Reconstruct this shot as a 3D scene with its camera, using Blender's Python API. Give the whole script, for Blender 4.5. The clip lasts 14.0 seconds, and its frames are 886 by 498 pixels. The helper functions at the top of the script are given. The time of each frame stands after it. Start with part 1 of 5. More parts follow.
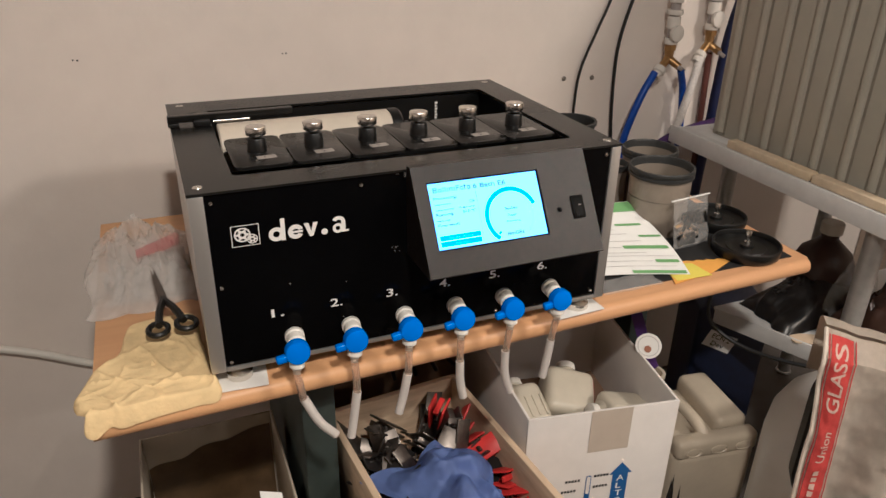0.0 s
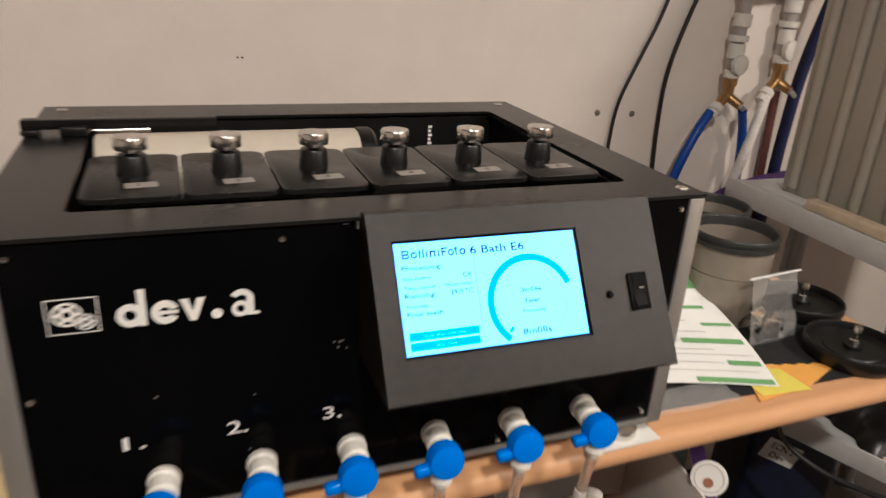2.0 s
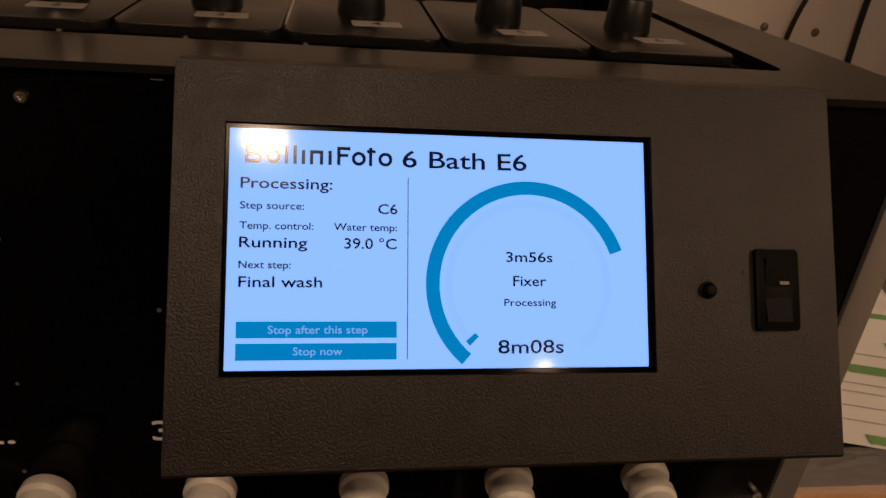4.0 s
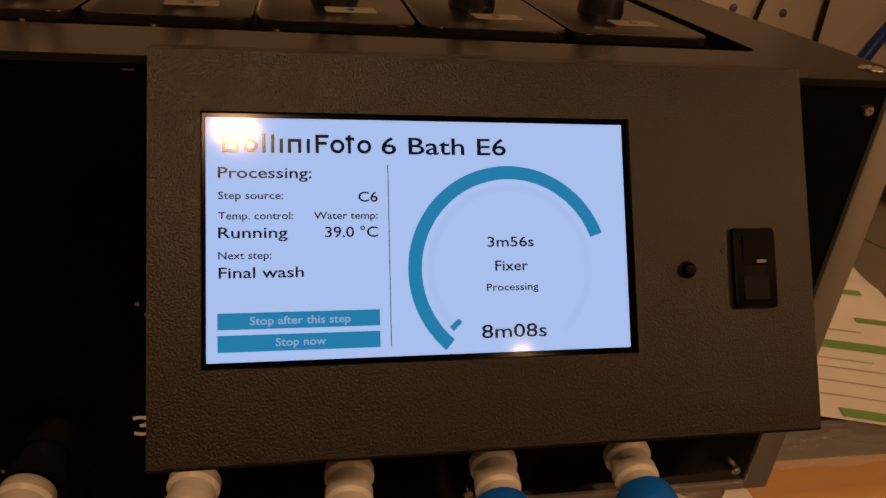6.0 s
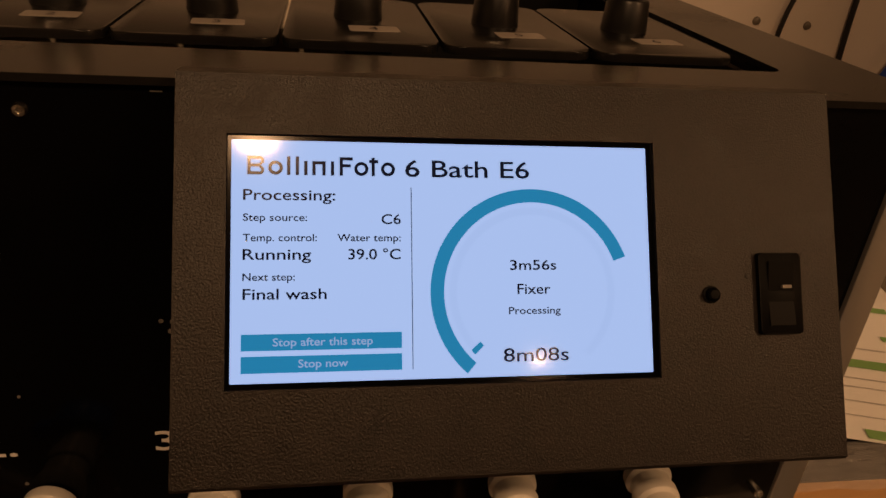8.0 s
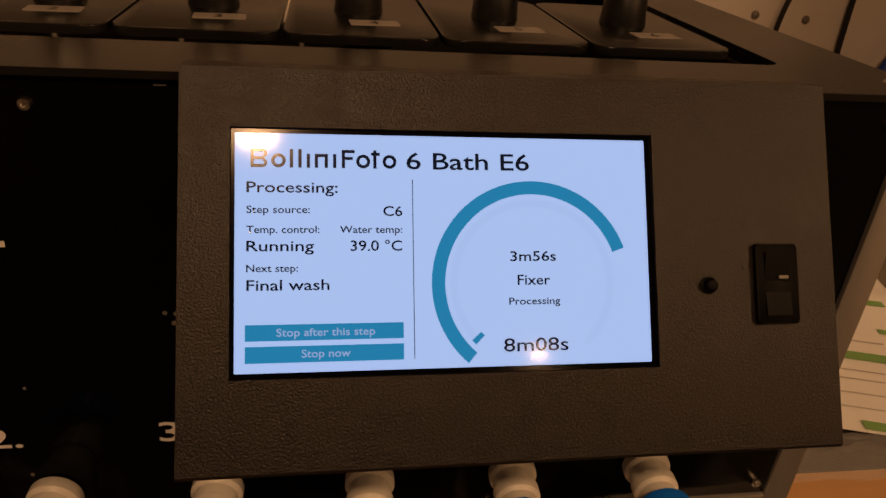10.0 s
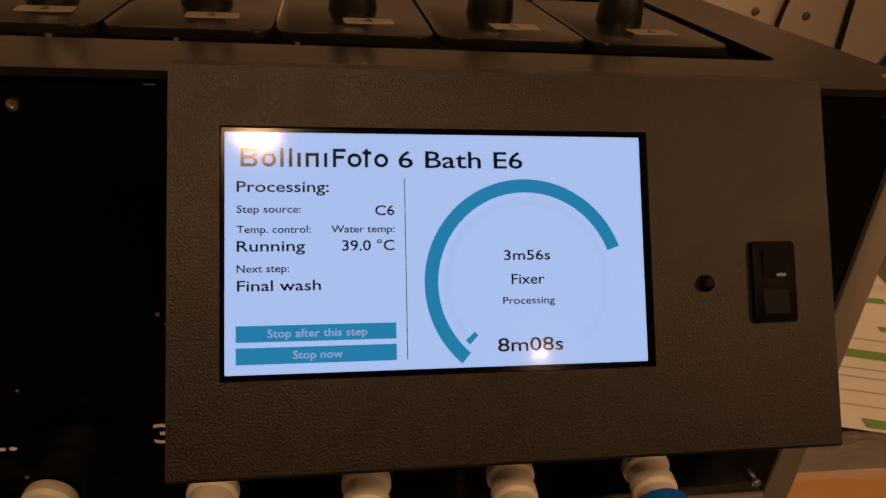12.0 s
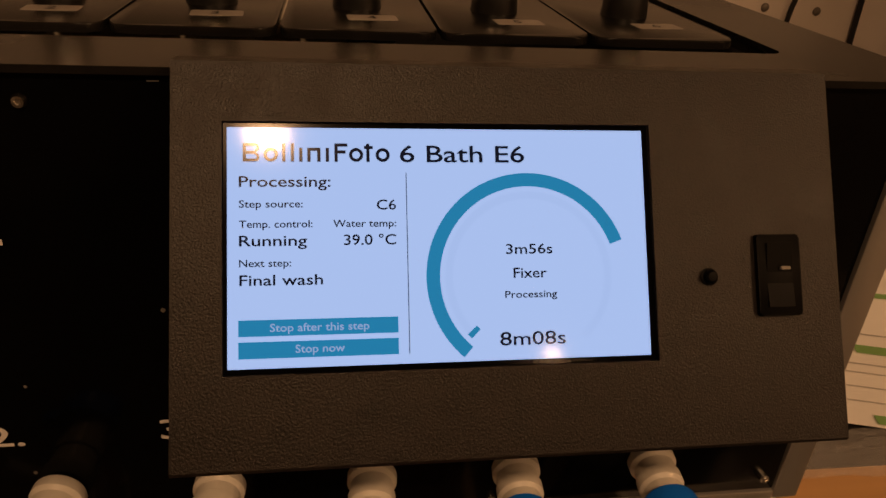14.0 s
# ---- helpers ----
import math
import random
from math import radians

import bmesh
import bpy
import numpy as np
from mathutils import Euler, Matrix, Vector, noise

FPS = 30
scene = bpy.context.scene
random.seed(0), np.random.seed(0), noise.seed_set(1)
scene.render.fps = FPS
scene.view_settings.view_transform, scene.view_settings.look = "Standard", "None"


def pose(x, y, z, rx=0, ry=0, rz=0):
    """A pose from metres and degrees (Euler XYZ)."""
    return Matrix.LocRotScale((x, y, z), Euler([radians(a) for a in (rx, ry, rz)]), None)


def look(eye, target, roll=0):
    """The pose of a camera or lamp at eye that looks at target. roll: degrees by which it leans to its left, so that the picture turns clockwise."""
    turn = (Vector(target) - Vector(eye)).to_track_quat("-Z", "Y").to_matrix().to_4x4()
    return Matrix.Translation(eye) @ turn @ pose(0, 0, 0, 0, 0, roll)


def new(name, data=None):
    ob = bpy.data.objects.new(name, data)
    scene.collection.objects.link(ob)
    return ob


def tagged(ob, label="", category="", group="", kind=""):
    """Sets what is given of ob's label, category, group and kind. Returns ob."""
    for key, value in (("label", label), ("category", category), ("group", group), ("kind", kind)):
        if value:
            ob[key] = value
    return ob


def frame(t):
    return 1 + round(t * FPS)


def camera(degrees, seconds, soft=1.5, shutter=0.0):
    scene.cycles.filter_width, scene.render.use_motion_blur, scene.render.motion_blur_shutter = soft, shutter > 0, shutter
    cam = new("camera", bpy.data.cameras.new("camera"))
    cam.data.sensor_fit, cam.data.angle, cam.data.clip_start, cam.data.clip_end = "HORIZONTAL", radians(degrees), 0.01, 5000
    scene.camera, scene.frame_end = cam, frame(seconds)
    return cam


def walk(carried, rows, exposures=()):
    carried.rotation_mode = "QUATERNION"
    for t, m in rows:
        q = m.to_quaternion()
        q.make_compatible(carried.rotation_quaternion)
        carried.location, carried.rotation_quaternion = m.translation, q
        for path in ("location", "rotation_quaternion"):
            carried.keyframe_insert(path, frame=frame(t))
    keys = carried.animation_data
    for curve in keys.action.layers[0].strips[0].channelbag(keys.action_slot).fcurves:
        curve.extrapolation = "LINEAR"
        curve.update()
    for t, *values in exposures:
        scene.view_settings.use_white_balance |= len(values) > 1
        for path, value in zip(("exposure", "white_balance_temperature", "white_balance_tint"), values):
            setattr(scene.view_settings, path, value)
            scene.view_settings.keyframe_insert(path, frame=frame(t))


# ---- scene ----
cam = camera(62.82, 14.0, shutter=0.5)
PATH = [
    (0, (-0.02131, -0.83568, 1.38010), (0.59178, 0.66105, 0.59021), 1.00),
    (0.5, (-0.02027, -0.83405, 1.38179), (0.59033, 0.66201, 0.58870), 0.90),
    (1, (-0.01476, -0.81804, 1.37307), (0.59292, 0.67802, 0.57775), 1.30),
    (1.5, (0.03972, -0.72396, 1.32800), (0.65710, 0.77053, 0.53721), 3.00),
    (2, (0.13516, -0.51580, 1.25781), (0.74446, 1.03230, 0.57069), 3.70),
    (2.5, (0.23099, -0.38967, 1.20865), (0.76311, 1.16896, 0.48235), 4.80),
    (3, (0.29439, -0.32231, 1.16471), (0.52599, 1.30933, 0.44075), 7.10),
    (3.5, (0.32115, -0.29016, 1.13945), (0.55138, 1.31532, 0.35879), 4.90),
    (3.7, (0.32250, -0.28445, 1.13597), (0.57062, 1.30069, 0.32002), 5.10),
    (6, (0.32024, -0.28355, 1.13504), (0.64997, 1.26748, 0.28321), 5.00),
    (6.5, (0.32275, -0.28399, 1.13818), (0.62714, 1.27834, 0.29766), 5.00),
    (7, (0.31757, -0.28054, 1.13967), (0.61362, 1.28479, 0.30177), 5.10),
    (7.5, (0.31800, -0.27958, 1.14059), (0.60706, 1.28504, 0.29893), 4.90),
    (8, (0.31851, -0.28075, 1.13993), (0.60526, 1.28575, 0.30096), 4.80),
    (10.5, (0.31716, -0.28435, 1.14015), (0.60558, 1.27587, 0.29014), 4.70),
    (11, (0.31813, -0.28374, 1.13986), (0.60062, 1.27748, 0.28968), 4.50),
    (11.5, (0.31784, -0.28226, 1.13952), (0.59739, 1.27962, 0.28958), 4.50),
    (12, (0.32128, -0.28235, 1.13898), (0.60360, 1.27879, 0.28860), 4.30),
    (12.5, (0.32164, -0.28558, 1.13963), (0.60037, 1.27439, 0.28594), 4.30),
    (13, (0.32158, -0.28625, 1.13817), (0.59301, 1.27382, 0.28230), 4.10),
    (13.5, (0.32222, -0.28381, 1.13763), (0.59133, 1.27308, 0.27527), 4.10),
    (14, (0.32454, -0.28401, 1.13733), (0.58002, 1.28099, 0.28557), 3.60),
]
walk(cam, [(t, look(e, g, r)) for t, e, g, r in PATH],
     [(0, 0.03, 3650, 0), (2.0, 0.03, 3650, 0), (2.6, -0.15, 4000, 4), (3.0, -0.80, 4500, 6), (3.6, -1.68, 4700, 10), (6.0, -1.68, 6400, 19), (14.0, -1.68, 6400, 19)])

# ---- light: warm ceiling lamps behind the camera ----
world = bpy.data.worlds.new("world")
scene.world = world
world.use_nodes = True
world.node_tree.nodes["Background"].inputs[0].default_value = (1.0, 0.8, 0.6, 1)
world.node_tree.nodes["Background"].inputs[1].default_value = 0.02


def ceiling_lamp(name, x, y, z, size, watts, colour):
    d = bpy.data.lights.new(name, "AREA")
    d.shape, d.size, d.energy, d.color = "DISK", size, watts, colour
    o = new(name, d)
    o.matrix_world = look((x, y, z), (x, y, 0))
    return o


WARM = (1.0, 0.555, 0.242)
ceiling_lamp("lamp_near", 0.115, -1.385, 2.47, 0.12, 56, WARM)
ceiling_lamp("lamp_far", 1.31, -2.78, 2.47, 0.06, 16, WARM)
ceiling_lamp("lamp_side", 1.92, -1.55, 2.47, 0.42, 68, WARM)


# ---- materials ----
def mat(name, col, rough=0.5, metal=0.0, var=0.12, scale=40.0, bump=0.0, bscale=None, coat=0.0, trans=0.0, alpha=1.0,
        emit=None, power=0.0, stretch=(1, 1, 1), stain=None, amount=0.0, ior=1.45, rvar=0.15, per=0.0):
    m = bpy.data.materials.new(name)
    m.use_nodes = True
    nt = m.node_tree
    n, l = nt.nodes, nt.links
    b = n["Principled BSDF"]
    co = n.new("ShaderNodeTexCoord")
    mp = n.new("ShaderNodeMapping")
    mp.inputs["Scale"].default_value = stretch
    l.new(co.outputs["Object"], mp.inputs["Vector"])
    fine = n.new("ShaderNodeTexNoise")
    fine.inputs["Scale"].default_value, fine.inputs["Detail"].default_value = scale, 6
    wide = n.new("ShaderNodeTexNoise")
    wide.inputs["Scale"].default_value, wide.inputs["Detail"].default_value = scale / 9, 4
    for t in (fine, wide):
        l.new(mp.outputs["Vector"], t.inputs["Vector"])
    add = n.new("ShaderNodeMath")
    add.operation = "ADD"
    l.new(fine.outputs["Fac"], add.inputs[0])
    l.new(wide.outputs["Fac"], add.inputs[1])
    rng = n.new("ShaderNodeMapRange")
    rng.inputs[1].default_value, rng.inputs[2].default_value = 0.6, 1.4
    rng.inputs[3].default_value, rng.inputs[4].default_value = 1 - var, 1 + var
    l.new(add.outputs[0], rng.inputs[0])
    mul = n.new("ShaderNodeVectorMath")
    mul.operation = "SCALE"
    mul.inputs[0].default_value = col
    l.new(rng.outputs[0], mul.inputs["Scale"])
    out = mul.outputs[0]
    if stain:
        ns = n.new("ShaderNodeTexNoise")
        ns.inputs["Scale"].default_value, ns.inputs["Detail"].default_value = scale / 14, 7
        l.new(mp.outputs["Vector"], ns.inputs["Vector"])
        rs = n.new("ShaderNodeMapRange")
        rs.inputs[1].default_value, rs.inputs[2].default_value = 0.50, 0.72
        rs.inputs[3].default_value, rs.inputs[4].default_value = 0, amount
        l.new(ns.outputs["Fac"], rs.inputs[0])
        mx = n.new("ShaderNodeMix")
        mx.data_type = "RGBA"
        l.new(rs.outputs[0], mx.inputs["Factor"])
        l.new(out, mx.inputs["A"])
        mx.inputs["B"].default_value = (*stain, 1)
        out = mx.outputs["Result"]
    if per:
        oi = n.new("ShaderNodeObjectInfo")
        rp = n.new("ShaderNodeMapRange")
        rp.inputs[3].default_value, rp.inputs[4].default_value = 1 - per, 1 + per
        l.new(oi.outputs["Random"], rp.inputs[0])
        m2 = n.new("ShaderNodeVectorMath")
        m2.operation = "SCALE"
        l.new(out, m2.inputs[0])
        l.new(rp.outputs[0], m2.inputs["Scale"])
        out = m2.outputs[0]
    l.new(out, b.inputs["Base Color"])
    rr = n.new("ShaderNodeMapRange")
    rr.inputs[1].default_value, rr.inputs[2].default_value = 0.3, 0.7
    rr.inputs[3].default_value, rr.inputs[4].default_value = max(0.02, rough * (1 - rvar)), min(1, rough * (1 + rvar))
    l.new(wide.outputs["Fac"], rr.inputs[0])
    l.new(rr.outputs[0], b.inputs["Roughness"])
    b.inputs["Metallic"].default_value = metal
    b.inputs["IOR"].default_value = ior
    b.inputs["Coat Weight"].default_value = coat
    b.inputs["Coat Roughness"].default_value = 0.08
    b.inputs["Transmission Weight"].default_value = trans
    b.inputs["Alpha"].default_value = alpha
    if emit:
        b.inputs["Emission Color"].default_value = (*emit, 1)
        b.inputs["Emission Strength"].default_value = power
    if bump:
        bt = n.new("ShaderNodeTexNoise")
        bt.inputs["Scale"].default_value, bt.inputs["Detail"].default_value = bscale or scale * 3, 5
        l.new(mp.outputs["Vector"], bt.inputs["Vector"])
        bp = n.new("ShaderNodeBump")
        bp.inputs["Strength"].default_value, bp.inputs["Distance"].default_value = bump, min(0.002, 0.45 / (bscale or scale * 3))
        l.new(bt.outputs["Fac"], bp.inputs["Height"])
        l.new(bp.outputs["Normal"], b.inputs["Normal"])
    return m


WALL = mat("painted_plaster", (0.80, 0.74, 0.68), 0.62, var=0.05, scale=14, bump=0.25, bscale=55, stain=(0.62, 0.55, 0.48), amount=0.35)
# Darker than WALL: shade put into the colour, stains for peeling paint.
WALL_SHADED = mat("shaded_aged_plaster", (0.55, 0.47, 0.38), 0.8, var=0.14, scale=18, bump=0.4, bscale=70, stain=(0.30, 0.22, 0.15), amount=0.7)
# Ceiling colour darkened so the screen housing reflects less light.
CEIL = mat("darkened_ceiling", (0.24, 0.225, 0.21), 0.8, var=0.05, scale=8)
FLOOR = mat("concrete_floor", (0.09, 0.08, 0.07), 0.8, var=0.25, scale=12, bump=0.3)
BEECH = mat("beech_laminate", (0.60, 0.36, 0.145), 0.42, var=0.16, scale=60, stretch=(0.06, 1, 1), bump=0.08, bscale=180, stain=(0.48, 0.25, 0.12), amount=0.5)
BLACK = mat("black_satin_plate", (0.010, 0.0096, 0.009), 0.25, var=0.25, scale=90, ior=1.33, bump=0.06, bscale=600, stain=(0.03, 0.028, 0.026), amount=0.4)
ACRYL = mat("black_acrylic", (0.0022, 0.0022, 0.0026), 0.10, var=0.2, scale=60, stain=(0.006, 0.006, 0.006), amount=0.2, ior=1.13)
PIT = mat("black_tank", (0.006, 0.006, 0.006), 0.35, var=0.2, scale=60)
GRAIN = mat("textured_grey_plastic", (0.0095, 0.0066, 0.0048), 0.36, var=0.60, scale=1000, bump=0.75, bscale=1350, rvar=0.15, ior=1.40, stain=(0.011, 0.008, 0.006), amount=0.4)
ALU = mat("anodised_aluminium", (0.62, 0.61, 0.59), 0.38, metal=0.85, var=0.06, scale=70, stretch=(1, 1, 0.05))
CHROME = mat("brushed_steel", (0.72, 0.69, 0.64), 0.24, metal=1.0, var=0.1, scale=300)
RUBBER = mat("black_rubber", (0.006, 0.006, 0.006), 0.38, var=0.2, scale=120)
CREAM = mat("cream_plastic_drum", (0.62, 0.56, 0.46), 0.45, var=0.06, scale=50)
WHITE = mat("white_plastic", (0.74, 0.72, 0.66), 0.4, var=0.05, scale=60, stain=(0.55, 0.48, 0.36), amount=0.3)
PRINT = mat("white_print", (0.82, 0.80, 0.77), 0.5, var=0.06, scale=300)
BLUE = mat("blue_plastic", (0.008, 0.18, 0.88), 0.35, var=0.06, scale=80)
PAPER = mat("white_paper", (0.80, 0.79, 0.76), 0.7, var=0.04, scale=40, stain=(0.6, 0.57, 0.52), amount=0.2)
GREY_SPECK = mat("grey_speck", (0.16, 0.15, 0.14), 0.6)
INK = mat("black_ink", (0.02, 0.02, 0.02), 0.6, var=0.1, scale=100)
FROST = mat("frosted_tube", (0.78, 0.74, 0.70), 0.35, var=0.05, scale=60, trans=0.35, rvar=0.2)
CLEAR = mat("clear_tube", (0.80, 0.66, 0.52), 0.2, var=0.05, scale=60, trans=0.8)
SCREEN = mat("lit_panel", (0.004, 0.004, 0.005), 0.07, var=0.0, scale=50, emit=(0.575, 0.80, 1.22), power=2.12, ior=1.2)
SCR_TEXT = mat("screen_dark", (0.004, 0.004, 0.006), 0.10, var=0.0, scale=50, emit=(0.015, 0.02, 0.04), power=1.0, ior=1.25)
SCR_BLUE = mat("screen_blue", (0.004, 0.004, 0.005), 0.10, var=0.0, scale=50, emit=(0.022, 0.40, 0.74), power=1.60, ior=1.25)
SCR_WHITE = mat("screen_white", (0.004, 0.004, 0.005), 0.10, var=0.0, scale=50, emit=(0.50, 0.70, 1.1), power=1.7, ior=1.25)
SCR_GREY = mat("screen_pale", (0.004, 0.004, 0.005), 0.10, var=0.0, scale=50, emit=(0.558, 0.782, 1.20), power=2.09, ior=1.25)

# ---- helpers for meshes ----
ORG = {}


def thing(name, origin, label, category, group="", kind=""):
    o = new(name)
    o.empty_display_size = 0.02
    o.location = origin
    ORG[o.name] = Vector(origin)
    return tagged(o, label, category, group, kind)


def mesh_of(name, bm, material, shift, smooth=True):
    for v in bm.verts:
        v.co -= shift
    bmesh.ops.recalc_face_normals(bm, faces=bm.faces)
    me = bpy.data.meshes.new(name)
    bm.to_mesh(me)
    bm.free()
    if smooth:
        for p in me.polygons:
            p.use_smooth = True
        me.set_sharp_from_angle(angle=radians(38))
    me.materials.append(material)
    return me


def part(name, bm, material, parent, label="", smooth=True):
    root = ORG[parent.name]
    o = new(name, mesh_of(name, bm, material, root, smooth))
    o.parent = parent
    ORG[o.name] = root
    if label:
        tagged(o, label)
    return o


def solid(name, bm, material, origin, label, category, group="", kind="", smooth=True):
    origin = Vector(origin)
    o = new(name, mesh_of(name, bm, material, origin, smooth))
    o.location = origin
    ORG[o.name] = origin
    return tagged(o, label, category, group, kind)


def box(x0, x1, y0, y1, z0, z1, r=0.0, bm=None, m=None, seg=2):
    bm = bm or bmesh.new()
    got = bmesh.ops.create_cube(bm, size=1.0)["verts"]
    for v in got:
        v.co = Vector(((x0 + x1) / 2 + v.co.x * (x1 - x0), (y0 + y1) / 2 + v.co.y * (y1 - y0), (z0 + z1) / 2 + v.co.z * (z1 - z0)))
    if r:
        es = list({e for v in got for e in v.link_edges})
        res = bmesh.ops.bevel(bm, geom=es, offset=r, segments=seg, profile=0.5, affect="EDGES")
        got = list({v for f in res["faces"] for v in f.verts} | {v for v in got if v.is_valid})
    if m:
        for v in got:
            v.co = m @ v.co
    return bm


def prism(poly, z0, z1, bm=None, m=None, r=0.0):
    bm = bm or bmesh.new()
    lo = [bm.verts.new((x, y, z0)) for x, y in poly]
    hi = [bm.verts.new((x, y, z1)) for x, y in poly]
    n = len(poly)
    bm.faces.new(lo[::-1])
    top = bm.faces.new(hi)
    for i in range(n):
        bm.faces.new((lo[i], lo[(i + 1) % n], hi[(i + 1) % n], hi[i]))
    got = lo + hi
    if r:
        res = bmesh.ops.bevel(bm, geom=list(top.edges), offset=r, segments=2, profile=0.5, affect="EDGES")
        got = list({v for f in res["faces"] for v in f.verts} | {v for v in got if v.is_valid})
    if m:
        for v in got:
            v.co = m @ v.co
    return bm


def rounded(x0, x1, y0, y1, r, seg=5):
    pts = []
    for cx, cy, a in ((x1 - r, y1 - r, 0), (x0 + r, y1 - r, 90), (x0 + r, y0 + r, 180), (x1 - r, y0 + r, 270)):
        for i in range(seg + 1):
            t = radians(a + 90 * i / seg)
            pts.append((cx + r * math.cos(t), cy + r * math.sin(t)))
    return pts


def lathe(profile, at, axis=(0, 0, 1), seg=32, bm=None):
    """Turns (radius, height) pairs round an axis through at."""
    bm = bm or bmesh.new()
    q = Vector((0, 0, 1)).rotation_difference(Vector(axis).normalized())
    rows = []
    for r, h in profile:
        if r < 1e-6:
            rows.append([bm.verts.new(Vector(at) + q @ Vector((0, 0, h)))])
        else:
            rows.append([bm.verts.new(Vector(at) + q @ Vector((r * math.cos(6.28318 * i / seg), r * math.sin(6.28318 * i / seg), h))) for i in range(seg)])
    for a, b in zip(rows, rows[1:]):
        for i in range(seg):
            j = (i + 1) % seg
            if len(a) == 1 and len(b) == 1:
                continue
            if len(a) == 1:
                bm.faces.new((a[0], b[j], b[i]))
            elif len(b) == 1:
                bm.faces.new((a[i], a[j], b[0]))
            else:
                bm.faces.new((a[i], a[j], b[j], b[i]))
    return bm


def rod(p0, p1, r0, r1=None, seg=20, bm=None, soft=0.0):
    p0, p1 = Vector(p0), Vector(p1)
    r1 = r0 if r1 is None else r1
    h = (p1 - p0).length
    s = soft or min(r0, r1, h) * 0.12
    return lathe([(0, 0), (r0 - s, 0), (r0, s), (r1, h - s), (r1 - s, h), (0, h)], p0, p1 - p0, seg, bm)


def spline(pts, steps=8):
    p = [Vector(a) for a in pts]
    p = [2 * p[0] - p[1]] + p + [2 * p[-1] - p[-2]]
    out = []
    for i in range(1, len(p) - 2):
        for k in range(steps):
            t = k / steps
            a, b, c, d = p[i - 1], p[i], p[i + 1], p[i + 2]
            out.append(0.5 * ((2 * b) + (c - a) * t + (2 * a - 5 * b + 4 * c - d) * t * t + (3 * b - a - 3 * c + d) * t ** 3))
    out.append(p[-2])
    return out


def hose(pts, r, seg=10, steps=8, bm=None, hollow=0.0):
    """A round hose along a smooth line."""
    bm = bm or bmesh.new()
    line = spline(pts, steps)
    up = Vector((0.3, 0.5, 0.8))
    rows = []
    for i, p in enumerate(line):
        d = (line[min(i + 1, len(line) - 1)] - line[max(i - 1, 0)]).normalized()
        u = (up - up.dot(d) * d).normalized()
        up = u
        w = d.cross(u)
        rows.append([bm.verts.new(p + r * (math.cos(6.28318 * k / seg) * u + math.sin(6.28318 * k / seg) * w)) for k in range(seg)])
    for a, b in zip(rows, rows[1:]):
        for k in range(seg):
            bm.faces.new((a[k], a[(k + 1) % seg], b[(k + 1) % seg], b[k]))
    if hollow:
        for row, at, nxt in ((rows[0], line[0], line[1]), (rows[-1], line[-1], line[-2])):
            inner = [bm.verts.new(at + (v.co - at) * hollow) for v in row]
            deep = [bm.verts.new(v.co + (nxt - at).normalized() * r * 2) for v in inner]
            for k in range(seg):
                j = (k + 1) % seg
                bm.faces.new((row[k], row[j], inner[j], inner[k]))
                bm.faces.new((inner[k], inner[j], deep[j], deep[k]))
            bm.faces.new(deep)
    else:
        bm.faces.new(rows[0][::-1])
        bm.faces.new(rows[-1])
    return bm


def letters(text, size, width=None, depth=0.0004, bold=0.010):
    """Lettering in the xy plane, baseline at 0, cap height size, stretched to a width."""
    c = bpy.data.curves.new("lettering", "FONT")
    c.body, c.resolution_u, c.offset = text, 3, bold
    o = new("lettering", c)
    me = bpy.data.meshes.new_from_object(o.evaluated_get(bpy.context.evaluated_depsgraph_get()))
    bpy.data.objects.remove(o)
    bm = bmesh.new()
    bm.from_mesh(me)
    bpy.data.meshes.remove(me)
    xs = [v.co.x for v in bm.verts]
    x0, x1 = min(xs), max(xs)
    sy = size / 0.729
    sx = width / (x1 - x0) if width else sy
    for v in bm.verts:
        v.co = Vector(((v.co.x - x0) * sx, v.co.y * sy, depth))
    return bm


def moved(bm, m):
    for v in bm.verts:
        v.co = m @ v.co
    return bm


def ring(cx, cy, r0, r1, a0=0, a1=360, z=0.0004, seg=48, bm=None):
    bm = bm or bmesh.new()
    rows = []
    for i in range(seg + 1):
        t = radians(a0 + (a1 - a0) * i / seg)
        rows.append((bm.verts.new((cx + r0 * math.cos(t), cy + r0 * math.sin(t), z)), bm.verts.new((cx + r1 * math.cos(t), cy + r1 * math.sin(t), z))))
    for a, b in zip(rows, rows[1:]):
        bm.faces.new((a[0], a[1], b[1], b[0]))
    return bm


def flat(poly, z=0.0004, bm=None):
    bm = bm or bmesh.new()
    bm.faces.new([bm.verts.new((x, y, z)) for x, y in poly])
    return bm


def rect(x0, x1, y0, y1, z=0.0004, bm=None):
    return flat([(x0, y0), (x1, y0), (x1, y1), (x0, y1)], z, bm)


# ---- room ----
def shell(name, *a, m=WALL, label="", cat="wall"):
    return solid(name, box(*a), m, (a[0], a[2], a[4]), label, cat, kind="structure", smooth=False)


